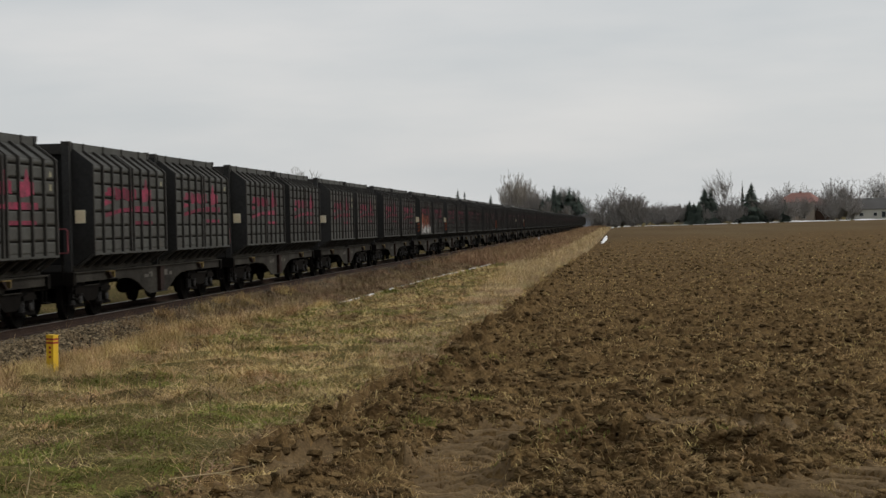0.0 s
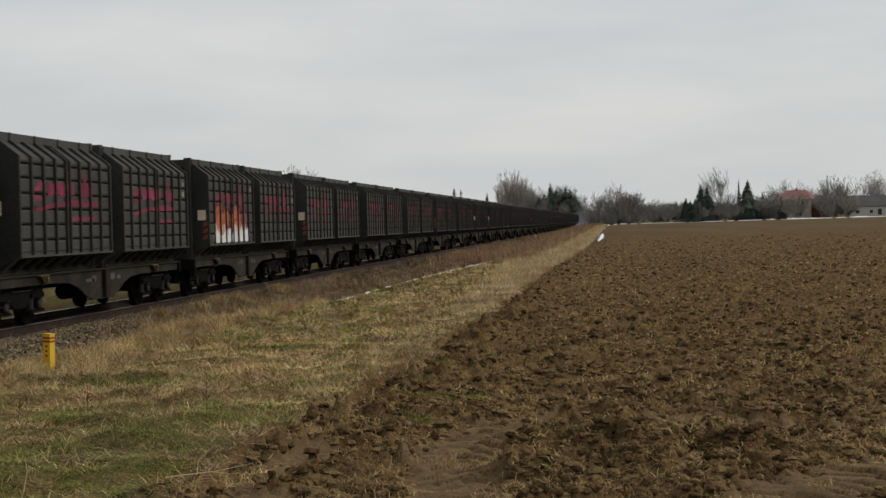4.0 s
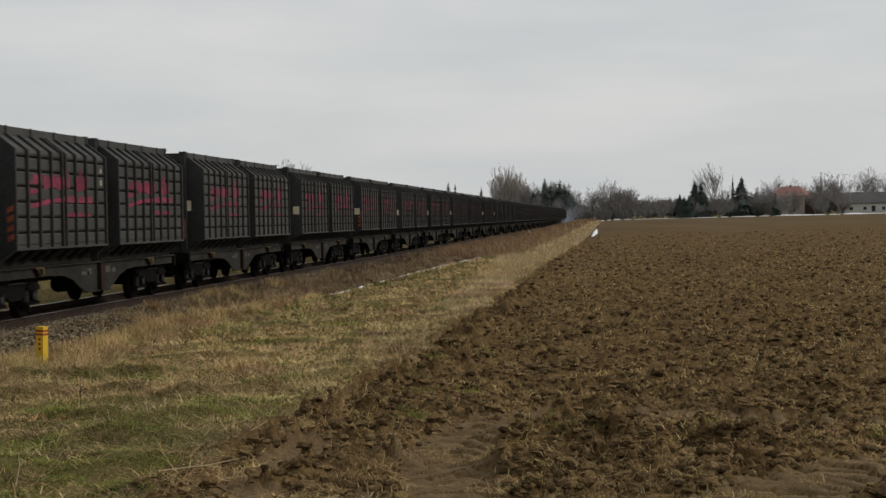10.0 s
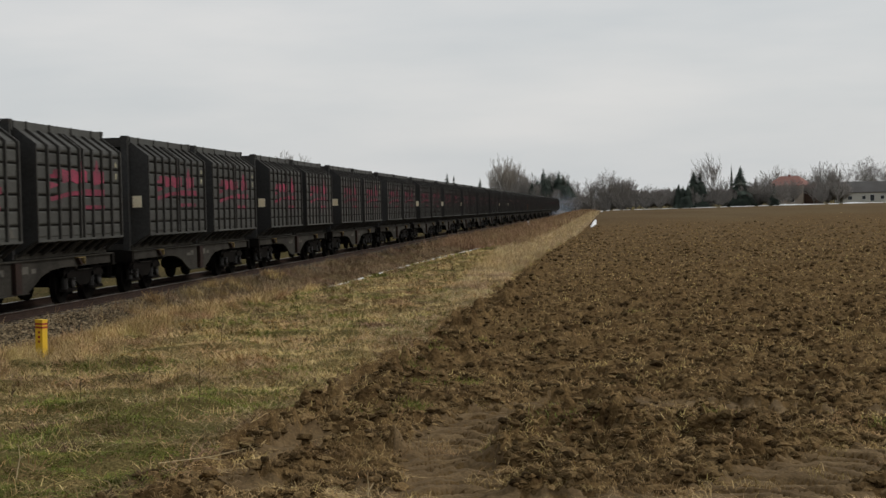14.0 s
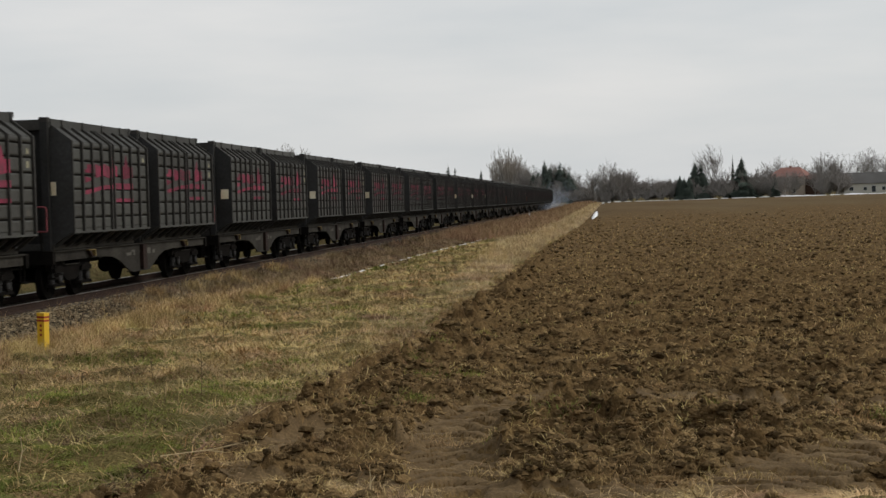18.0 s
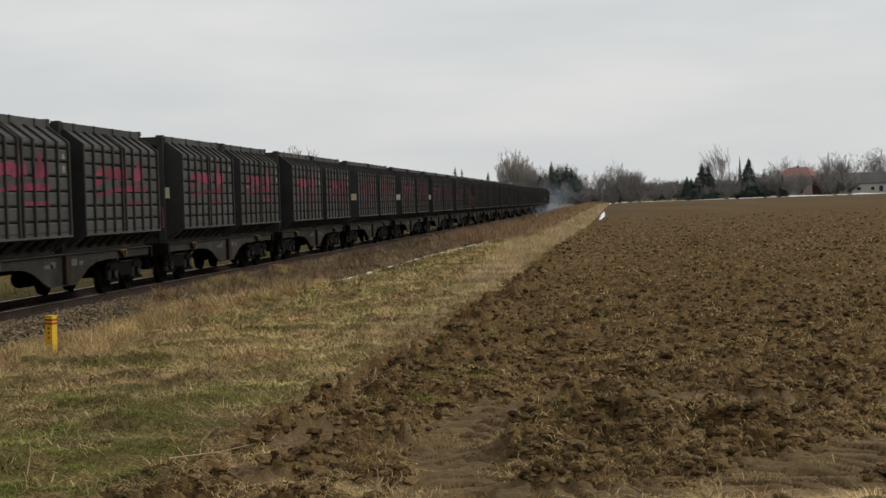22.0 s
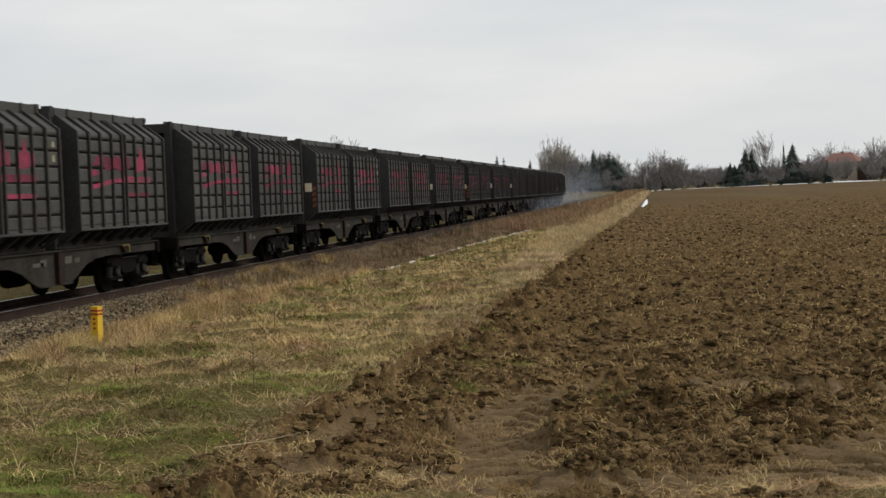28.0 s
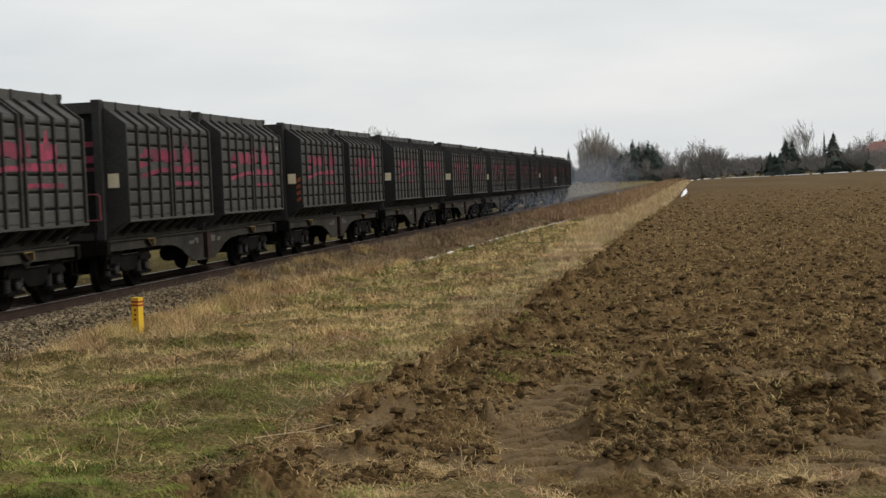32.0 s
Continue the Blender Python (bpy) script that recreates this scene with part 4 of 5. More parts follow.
def build_container():
    box = empty("bulk_container", pose(0, 0, DECK), "dark grey ribbed steel bulk container with pink spray paint",
                "container", "containers on the train")
    half = [(1.2, 0.1), (1.2, 0.34), *SIDE[1:]]
    outline = half + [(-a, b) for a, b in reversed(half)]
    part("body", Geo().prism(outline, -2.8, 2.8), M_STEEL, box)
    for y in RIBS:
        part("rib", hoop_mesh(y, 0.034), M_RIB, box)
    # Near-black seam strips: the shade under each lip is put into the colour.
    for z in ROWS:
        part("stringer", Geo().box(FACE - 0.01, FACE + 0.012, -2.8, 2.8, z - 0.02, z + 0.02), M_GRIME_SHADE, box)
    part("side_sheet", side_sheet(), M_STEEL, box, "dark grey sheet pressed into raised fields")
    for s in (-1, 1):
        part("sill_flange", Geo().box(s * (FACE - 0.05), s * (FACE + 0.085), -2.86, 2.86, 0.385, 0.43), M_STEEL, box)
        rail = part("top_rail", Geo().box(s * 1.08, s * 1.19, -2.95, 2.95, 2.83, 3.04), M_STEEL, box)
        for y in (-2.1, -0.7, 0.7, 2.1) if s > 0 else ():
            part("rail_bracket", Geo().box(s * 1.19, s * 1.21, y - 0.04, y + 0.04, 2.84, 3.05), M_RIB, rail)
        part("base_rail", Geo().box(s * 1.05, s * 1.21, -2.95, 2.95, 0.01, 0.13), M_FRAME, box)
        for e in (-1, 1):
            post = part("corner_post", Geo().box(s * 1.0, s * 1.17, e * 2.85, e * HALF, 0.01, 3.0), M_WING, box)
            part("corner_casting", Geo().box(s * 0.99, s * 1.185, e * 2.84, e * (HALF + 0.005), 2.96, 3.065), M_RIB, post)
            part("end_wing", Geo().prism([(s * a, b) for a, b in ((0.99, 0.16), (1.19, 0.14), (FACE + 0.05, 0.44), (FACE + 0.05, 2.54), (1.21, 2.88), (1.21, 3.03), (0.99, 3.03))],
                                         e * 2.8, e * 2.87), M_WING, box)
        # Recess below the overhang: its shade is put into the grimy black.
        part("lower_wall", Geo().box(s * 1.19, s * 1.212, -2.79, 2.79, 0.13, 0.37), M_GRIME_SHADE, box, "grimy lower wall, overhang shade in its colour")
    for e in (-1, 1):
        part("end_beam", Geo().box(-1.04, 1.04, e * 2.82, e * 2.95, 2.78, 3.02), M_RIB, box)
        part("end_wall", Geo().box(-1.01, 1.01, e * 2.8, e * 2.815, 0.16, 2.79), M_ENDWALL, box, "end wall, gap shade in its colour")
        part("end_sill", Geo().box(-1.04, 1.04, e * 2.83, e * 2.95, 0.01, 0.16), M_RIB, box)
    return box


def build_wagon():
    wag = empty("flat_wagon", pose(0, 0, 0), "dusty grey four-axle flat wagon with fish-bellied side sills", "wagon", "wagons of the train")
    half = [(0.85, 0.42), (1.25, 0.55), (1.7, 0.74), (2.25, 0.86), (3.0, 0.9), (6.55, 0.9), (6.55, 1.13)]
    sill = half + [(-a, b) for a, b in reversed(half)]
    for s in (-1, 1):
        beam = part("side_sill", Geo().prism(sill, s * 1.24, s * 1.2, "x"), M_FRAME, wag)
        part("sill_flange", Geo().box(s * 1.12, s * 1.3, -6.55, 6.55, 1.115, 1.145), M_FRAME, beam)
        part("lower_flange", Geo().box(s * 1.13, s * 1.29, -0.85, 0.85, 0.4, 0.425), M_FRAME, beam)
        if s < 0:
            continue
        part("web_stiffener", Geo().box(s * 1.24, s * 1.34, -0.02, 0.32, 0.44, 1.1), M_DARKRUST, beam, "dark rusty web stiffener")
        for y0, w, h in ((-1.15, 0.55, 0.08), (-0.75, 0.3, 0.14), (0.5, 0.42, 0.16), (1.1, 0.26, 0.1)):
            part("stencil_bar", Geo().box(s * 1.241, s * 1.245, y0, y0 + w, 0.84, 0.84 + h), M_STENCIL, beam, "faded stencilled lettering")
        for y in (-3.95, 4.15):
            brace = part("lashing_bracket", Geo().box(s * 1.245, s * 1.34, y - 0.3, y + 0.16, 1.09, 1.112), M_OCHRE, wag, "dirty yellow bracket")
            part("bracket_gusset", Geo().prism([(y - 0.3, 1.09), (y - 0.05, 0.92), (y + 0.02, 0.92), (y - 0.16, 1.09)], s * 1.33, s * 1.245, "x"), M_DARKRUST, brace, "rusty gusset")
            part("bracket_post", Geo().box(s * 1.245, s * 1.345, y + 0.1, y + 0.15, 0.94, 1.09), M_OCHRE, brace)
    part("centre_sill", Geo().box(-0.3, 0.3, -6.7, 6.7, 0.72, 1.1), M_FRAME, wag)
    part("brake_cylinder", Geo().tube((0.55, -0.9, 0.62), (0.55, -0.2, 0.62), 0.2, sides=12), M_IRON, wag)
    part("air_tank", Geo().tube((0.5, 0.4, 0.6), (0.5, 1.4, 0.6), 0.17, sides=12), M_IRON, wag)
    for y in (-4.86, -2.2, 0.0, 2.2, 4.86):
        part("cross_beam", Geo().box(-1.2, 1.2, y - 0.12, y + 0.12, 0.92, 1.12), M_FRAME, wag)
    for e in (-1, 1):
        part("end_sill", Geo().box(-1.3, 1.3, e * 6.42, e * 6.6, 0.84, 1.14), M_GRIME_SHADE, wag)
        coup = part("coupler", Geo().box(-0.13, 0.13, e * 6.6, e * 7.1, 0.93, 1.15), M_IRON, wag)
        part("coupler_head", Geo().box(-0.22, 0.2, e * 7.0, e * 7.3, 0.88, 1.2), M_IRON, coup)
        part("brake_hose", Geo().tube((0.35, e * 6.6, 0.95), (0.25, e * 7.25, 0.6), 0.03), M_IRON, wag)
        part("corner_step", Geo().box(1.18, 1.32, e * 6.25, e * 6.55, 0.5, 0.54).box(1.2, 1.23, e * 6.27, e * 6.3, 0.5, 0.9).box(1.2, 1.23, e * 6.5, e * 6.53, 0.5, 0.9),
             M_IRON, wag)
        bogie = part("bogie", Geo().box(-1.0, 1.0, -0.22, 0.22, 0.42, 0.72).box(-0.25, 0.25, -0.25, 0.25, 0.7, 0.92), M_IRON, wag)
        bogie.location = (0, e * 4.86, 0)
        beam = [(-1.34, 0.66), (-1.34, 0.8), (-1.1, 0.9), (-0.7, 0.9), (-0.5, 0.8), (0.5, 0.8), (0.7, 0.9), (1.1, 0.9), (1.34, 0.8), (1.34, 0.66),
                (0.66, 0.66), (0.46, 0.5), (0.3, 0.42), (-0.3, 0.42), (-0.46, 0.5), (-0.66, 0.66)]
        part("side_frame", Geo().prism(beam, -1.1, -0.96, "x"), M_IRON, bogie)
        frame_side = part("side_frame", Geo().prism(beam, 1.08, 0.96, "x"), M_GRIME_SHADE, bogie)
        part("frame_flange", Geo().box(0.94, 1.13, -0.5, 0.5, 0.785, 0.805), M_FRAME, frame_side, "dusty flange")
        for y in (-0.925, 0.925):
            part("guide_hood", Geo().prism([(y - 0.36, 0.62), (y - 0.34, 0.72), (y - 0.12, 0.78), (y + 0.12, 0.78), (y + 0.34, 0.72), (y + 0.36, 0.62)], 1.14, 1.06, "x"), M_GRIME_SHADE, frame_side, "sooty spring hood")
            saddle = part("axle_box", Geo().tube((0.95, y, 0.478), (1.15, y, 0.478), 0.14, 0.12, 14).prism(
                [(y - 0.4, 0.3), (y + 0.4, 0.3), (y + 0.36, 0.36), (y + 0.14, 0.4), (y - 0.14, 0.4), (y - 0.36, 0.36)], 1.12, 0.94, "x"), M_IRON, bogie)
            part("end_cap", Geo().tube((1.15, y, 0.478), (1.175, y, 0.478), 0.085, 0.065, 12), M_SPRING, saddle, "bare steel end cap")
            for d in (-0.27, 0.27):
                coil = Geo().tube((1.03, y + d, 0.35), (1.03, y + d, 0.64), 0.06, sides=7)
                for q in range(5):
                    coil.tube((1.03, y + d, 0.355 + q * 0.056), (1.03, y + d, 0.39 + q * 0.056), 0.088, sides=9)
                part("spring", coil, M_SPRING, bogie, "bare steel coil spring")
            part("brake_shoe", Geo().prism([(y * 0.44, 0.3), (y * 0.4, 0.62), (y * 0.46, 0.66), (y * 0.5, 0.46)], 0.87, 0.78, "x"), M_DARKRUST, bogie, "rusty brake shoe")
        part("brake_lever", Geo().tube((0.62, -0.3, 0.3), (0.55, 0.5, 0.74), 0.03, sides=6).tube((0.62, -0.3, 0.3), (0.62, 0.35, 0.32), 0.025, sides=6), M_IRON, bogie)
        for y in (-0.925, 0.925):
            part("wheelset", WHEELSET, M_IRON, bogie, "worn steel wheels on one axle").location = (0, y, 0.478)
    return wag


WHEELSET = wheelset_mesh()
CONTAINER, WAGON = build_container(), build_wagon()
MARKS = [sprayed_set(k) for k in range(5)]
PLATES = [Geo().box(1.34 + o, 1.59 + o, -2.885, -2.872, 1.17 + h, 1.48 + h).mesh("placard", M_PLATE) for o, h in ((0.0, 0.0), (-0.06, 0.02), (-0.3, 0.1), (-0.1, -0.03))]
CHALK = [stroke("chalk_mark", 2.47, 2.63, lambda y: 2.14, lambda y: 2.15 + 0.12 * bump_at(y, 2.55, 0.08), M_OLDCHALK),
         stroke("chalk_mark", 2.48, 2.62, lambda y: 1.84, lambda y: 1.98, M_OLDCHALK)]
SMUDGE = [stroke("pale_smudge", 2.3, 2.7, lambda y: 0.5, lambda y: 0.62 + 0.1 * math.sin(9 * y), M_STENCIL),
          stroke("pale_smudge", 2.4, 2.62, lambda y: 0.82, lambda y: 0.95, M_STENCIL)]
MURALS = {
    (3, 0): [stroke("painted_shape", -2.2, 2.1, lambda y: 0.47, lambda y: 0.98 + 0.1 * math.sin(5 * y), M_WHITE),
             stroke("painted_shape", -2.1, -0.4, lambda y: 0.75 + 0.1 * math.sin(6 * y), lambda y: 1.35 + 0.4 * bump_at(y, -1.6, 0.4) + 0.3 * bump_at(y, -0.7, 0.3), M_ORANGE),
             stroke("painted_shape", -0.2, 1.2, lambda y: 0.8, lambda y: 1.3 + 0.35 * bump_at(y, 0.5, 0.6), M_ORANGE),
             stroke("painted_shape", 1.3, 2.0, lambda y: 0.85, lambda y: 1.2 + 0.3 * bump_at(y, 1.6, 0.4), M_RED)],
    (32, 1): [stroke("painted_shape", 0.0, 2.7, lambda y: 0.75, lambda y: 1.3 + 0.1 * math.sin(8 * y), M_WHITE),
              stroke("painted_shape", 0.3, 2.3, lambda y: 1.45, lambda y: 1.7 + 0.1 * math.sin(9 * y), M_PINK)]}
END_MARKS = [Geo().box(0.45, 0.93, -2.824, -2.818, z, z + h).mesh("sprayed_mark", M_PINK) for z, h in ((2.05, 0.12), (1.7, 0.16), (1.52, 0.08))]
TRAIN = []                      # each moving thing, and where it stands along the track at the start


def ship(ob, y, z):
    ob.matrix_basis = pose(TRACK_X, y, z)
    TRAIN.append((ob, y, z))


def build_train():
    r = random.Random(3)
    stripes = Geo()
    for k in range(4):
        stripes.prism([(1.5, 0.56 + k * 0.2), (1.64, 0.62 + k * 0.2), (1.64, 0.74 + k * 0.2), (1.5, 0.68 + k * 0.2)], -2.884, -2.872)
    stripes = stripes.mesh("warning_stripes", M_SIGNAL)
    pole = Geo().tube((1.5, 2.92, 0.3), (1.5, 2.92, 2.4), 0.025, sides=6)
    for k in range(4):
        pole.box(1.44, 1.53, 2.87, 2.96, 0.5 + 0.5 * k, 0.6 + 0.5 * k)
    pole = pole.mesh("yellow_ladder_rod", M_OCHRE)
    hand = Geo()
    ring = [(1.22, 1.6), (1.22, 2.12), (1.17, 2.16), (0.95, 2.16), (0.9, 2.12), (0.9, 1.64), (0.95, 1.6)]
    for a, b in zip(ring, ring[1:] + ring[:1]):
        hand.tube((a[0], -6.7, a[1]), (b[0], -6.7, b[1]), 0.02, sides=6)
    prop = Geo().tube((1.06, -6.62, 1.0), (1.06, -6.7, 1.6), 0.018, sides=6).mesh("rail_post", M_GRIME_SHADE)
    hand = hand.mesh("handrail", M_RED)
    for k in range(FIRST, FIRST + COUNT):
        front = LABEL_0 + PITCH * k            # front face of the leading container
        first = k == FIRST
        wag = WAGON if first else copy_thing(WAGON, Matrix())
        ship(wag, front + 2.87 + 3.35, 0.0)
        for n in (0, 1):
            box = copy_thing(CONTAINER, Matrix())
            ship(box, front + 2.87 + n * 6.62, DECK)
            for me in MARKS[r.randrange(5)]:
                part("sprayed_mark", me, M_PINK, box, "pink spray paint")
            if (k, n) in MURALS:
                for me in MURALS[k, n]:
                    part("painted_shape", me, M_WHITE, box, "spray-painted shape")
            if r.random() < 0.6:
                part("chalk_mark", CHALK[0], M_PLATE, box, "pale yellow chalk mark")
                if r.random() < 0.7:
                    part("chalk_mark", CHALK[1], M_PLATE, box, "pale yellow chalk mark")
            if r.random() < 0.5:
                part("pale_smudge", SMUDGE[r.randrange(2)], M_STENCIL, box, "pale scuffed paint")
            if n == 0 and r.random() < 0.92:
                part("placard", PLATES[r.randrange(4)], M_PLATE, box, "cream paper placard")
            if n == 0 and r.random() < 0.35:
                for me in END_MARKS:
                    part("sprayed_mark", me, M_PINK, box, "pink spray paint")
            if n == 0 and r.random() < 0.2:
                part("warning_stripes", stripes, M_SIGNAL, box, "faded red-orange warning stripes")
            if n == 1 and r.random() < 0.3:
                part("ladder_rod", pole, M_OCHRE, box, "dirty yellow rod")
        if r.random() < 0.45:
            part("rail_post", prop, M_GRIME_SHADE, part("handrail", hand, M_RED, wag, "faded red handrail"))


build_train()
for o in [*CONTAINER.children_recursive, CONTAINER]:
    bpy.data.objects.remove(o)


# ---------------------------------------------------------------- trees and houses beyond the field
def twig_arrays(segs):
    """Each limb piece (a, b, width) becomes two crossed slivers."""
    segs = np.array(segs, float)
    a, b, w = segs[:, 0:3], segs[:, 3:6], segs[:, 6:7]
    d = b - a
    u = np.cross(d, [0, 1, 0.1])
    u /= np.linalg.norm(u, axis=1)[:, None] + 1e-9
    t = np.cross(d, u)
    t /= np.linalg.norm(t, axis=1)[:, None] + 1e-9
    v = np.stack([a - u * w, a + u * w, b, a - t * w, a + t * w, b], 1).reshape(-1, 3)
    f = (np.arange(len(segs))[:, None, None] * 6 + np.array([(0, 1, 2), (3, 4, 5)])[None]).reshape(-1, 3)
    return v, f


def bare_tree(name, x, y, z, tall, spread, seed, label, twigs=M_TWIG, lift=0.22, lean=0.0, levels=8, stems=1, thick=1.0, category="tree", rise=0.08):
    """Trunk and two orders of limbs as tubes, the finer branches and twigs as slivers."""
    r = random.Random(seed)
    trunk, segs = Geo(), []

    def grow(p, d, length, radius, level):
        q = p + d * length
        if level <= 1:
            trunk.tube(p, q, radius, radius * 0.75, 5)
        else:
            segs.append((*p, *(q + d * (length * 0.1)), thick * (0.075, 0.055, 0.042, 0.033, 0.028, 0.024, 0.02)[min(level - 2, 6)]))
        if level >= levels:
            return
        for i in range(2 if level > 2 else 3 if level else 5):
            t = 1.0 if i == 0 else r.uniform(0.3, 0.95)
            side = Vector((r.uniform(-1, 1), r.uniform(-1, 1), r.uniform(-0.35, 0.6)))
            nd = (d * (0.95 if i == 0 else 0.5) + side * (spread * (0.6 if i == 0 else 1.25)) + Vector((lean, 0, rise))).normalized()
            grow(p + d * (length * t), nd, length * r.uniform(0.6, 0.88), radius * 0.55, level + 1)

    tree = empty(name, pose(x, y, z), label, category, category + "s beyond the field")
    for k in range(stems):
        a = Vector((lean * 0.3 + (r.uniform(-0.5, 0.5) if stems > 1 else 0.0), r.uniform(-0.4, 0.4) if stems > 1 else 0.0, 1)).normalized()
        grow(Vector((r.uniform(-1.0, 1.0) if stems > 1 else 0.0, 0, -0.3)), a, tall * lift + 0.3, tall * 0.017 / stems ** 0.5, 0)
    k = tall / max(max(q[2], q[5]) for q in segs)
    segs = [(*[c * k for c in q[:6]], q[6]) for q in segs]
    trunk.v = [(a * k, b * k, c * k) for a, b, c in trunk.v]
    part("trunk", trunk, M_BARK, tree)
    v, f = twig_arrays(segs)
    part("crown", array_mesh("crown", v, f, [twigs]), twigs, tree, "bare twigs")
    return tree


def spruce(name, x, y, z, tall, wide, seed, label):
    r = np.random.default_rng(seed)
    tree = empty(name, pose(x, y, z), label, "tree", "trees beyond the field")
    part("trunk", Geo().tube((0, 0, -0.3), (0, 0, tall * 0.95), tall * 0.018, 0.03, 6), M_BARK, tree)
    n = 2600
    h = 1 - np.sqrt(r.random(n)) * 0.97
    tiers = np.sort(r.random(34))
    k = np.argmin(np.abs(h[:, None] - tiers[None]), axis=1)
    h = 0.2 * tiers[k] + 0.8 * h
    girth = (0.72 + 0.4 * r.random(34))[k]
    reach = np.clip(1.35 * wide * (1 - h) ** 0.75 * girth * (0.5 + 0.6 * r.random(n)), 0.15, 1.6 * wide)
    q = r.random(n) * 6.283
    reach = reach * (0.6 + 0.65 * soft_noise(q * 1.3, h * 9.0, 1.0, seed))
    a = np.stack([reach * 0.15 * np.cos(q), reach * 0.15 * np.sin(q), tall * h + 0.25 * reach], 1)
    b = np.stack([reach * np.cos(q), reach * np.sin(q), tall * h - 0.15 * reach], 1)
    s = np.stack([-np.sin(q), np.cos(q), 0 * q], 1) * (0.12 * reach + 0.08)[:, None]
    m = (a + b) / 2
    v = np.stack([a, m + s, b, m - s], 1).reshape(-1, 3)
    f = (np.arange(n)[:, None, None] * 4 + np.array([(0, 1, 2), (0, 2, 3)])[None]).reshape(-1, 3)
    part("crown", array_mesh("crown", v, f, [M_NEEDLE]), M_NEEDLE, tree, "dark green needles")
    return tree


def gz(x, y):
    return float(flat_height(x, y)) - 0.05


FAR = 455.0


def far_x(px):
    """Across the far edge of the field, from steps of the skyline counted from the track's end."""
    return -2.6 + 0.1748 * (px - 1083) + 0.0


def build_far():
    # (place along the skyline, height, spread, lean, depth)
    for i, (px, tall, sp, lean, dy, lift) in enumerate((
            (1099, 12.4, 0.5, 0.0, 0, 0.3), (1088, 11.2, 0.5, 0, 6, 0.3), (1068, 10.0, 0.5, 0, 3, 0.32), (1122, 6.0, 0.6, 0, 0, 0.15), (1142, 6.6, 0.6, 0, 5, 0.15), (1160, 7.2, 0.65, 0, 3, 0.15),
            (1182, 6.5, 0.6, 0, 0, 0.15), (1198, 6.2, 0.6, 0, 4, 0.15), 
            (1270, 15.4, 0.3, -0.1, 0, 0.36), (1288, 9.0, 0.55, 0, 3, 0.15), (1335, 8.5, 0.55, 0, 0, 0.15), (1352, 9.0, 0.5, 0, 4, 0.2), (1366, 8.0, 0.5, 0, 3, 0.2),
            (1391, 12.5, 0.6, 0, 40, 0.3), (1408, 12.0, 0.6, 0, 42, 0.3), (1390, 7.0, 0.5, 0, -6, 0.2), (1384, 7.5, 0.5, 0, 8, 0.2), (1398, 6.5, 0.5, 0, 10, 0.2), (1402, 7.5, 0.55, 0, 4, 0.2), (1440, 8.0, 0.5, 0, 4, 0.2),  (1450, 12.2, 0.42, 0, 5, 0.3),
            (1464, 12.5, 0.42, 0, 8, 0.3), (1474, 11.5, 0.42, 0, 6, 0.3), (1478, 8.0, 0.5, 0, 0, 0.2), (1455, 7.5, 0.5, 0, 0, 0.2),
            (1518, 14.0, 0.6, 0, 34, 0.25), (1536, 12.6, 0.6, 0, 36, 0.25), (1568, 10.0, 0.55, 0, 25, 0.25), (1600, 12.0, 0.6, 0, 15, 0.25),
            (1640, 11.0, 0.6, 0, 10, 0.25), (1690, 12.0, 0.6, 0, 10, 0.25))):
        x, y = far_x(px), FAR + dy
        x *= y / FAR
        bare_tree("bare_tree", x, y, gz(x, y), tall * 1.08, sp, 109 if px == 1270 else 100 + i, "leafless broad tree behind the field, grey-brown twigs", lift=lift, lean=lean, thick=1.1 if px == 1270 else 1.5, rise=0.12 if sp < 0.5 else 0.06)
    for i, (px, tall, wide, dy) in enumerate(((1214, 7.3, 2.0, -4), (1221, 6.6, 2.2, -4), (1229, 7.0, 2.0, -5), (1240, 11.0, 2.9, -1), (1251, 10.8, 3.0, 0), (1306, 12.9, 0.9, 5), (1318, 12.2, 3.7, -1),
                                              (1372, 6.5, 1.4, -5), (1345, 8.0, 1.8, 4))):
        x, y = far_x(px), FAR + dy
        spruce("spruce", x, y, gz(x, y), tall * 1.02, wide * 1.05, 200 + i, "dark green spruce at the far edge of the field")
    for i, (px, tall, y) in enumerate(((1106, 10.4, FAR - 2), (1114, 9.6, FAR), (1100, 9.0, FAR + 3), (1121, 7.6, FAR + 1))):
        bare_tree("bare_tree", far_x(px), y, gz(far_x(px), y), tall, 0.42, 900 + i, "dense round leafless tree at the end of the field", M_TWIG, 0.1, 0.0, 7, 3, 1.6, "tree", 0.12)
    r = random.Random(12)
    px = 1084.0
    while px < 1640:
        if 1374 < px < 1446 or 1488 < px < 1600:
            px += 10
            continue
        x, y = far_x(px), FAR - 3 + 14 * r.random()
        bare_tree("bare_shrub", x * y / FAR, y, gz(x, y), 4.6 + 2.6 * r.random(), 0.55, 500 + int(px * 10), "leafless grey-brown shrub at the edge of the field", M_TWIG, 0.2, 0.0, 6, 5, 2.3, "shrub", 0.2)
        px += 4.5 + 5 * r.random()
    px = 893.0
    while px < 1088:
        y = 600 + 25 * r.random()
        bare_tree("bare_shrub", (px - 1100) / 2680 * y * 1.012, y, -0.4, 7.0 + 3.5 * r.random() - 2.2 * (px > 1035), 0.6, 700 + int(px), "leafless shrub beyond the railway", M_TWIG, 0.25, 0.0, 6, 4, 2.4, "shrub")
        px += 7 + 5 * r.random()
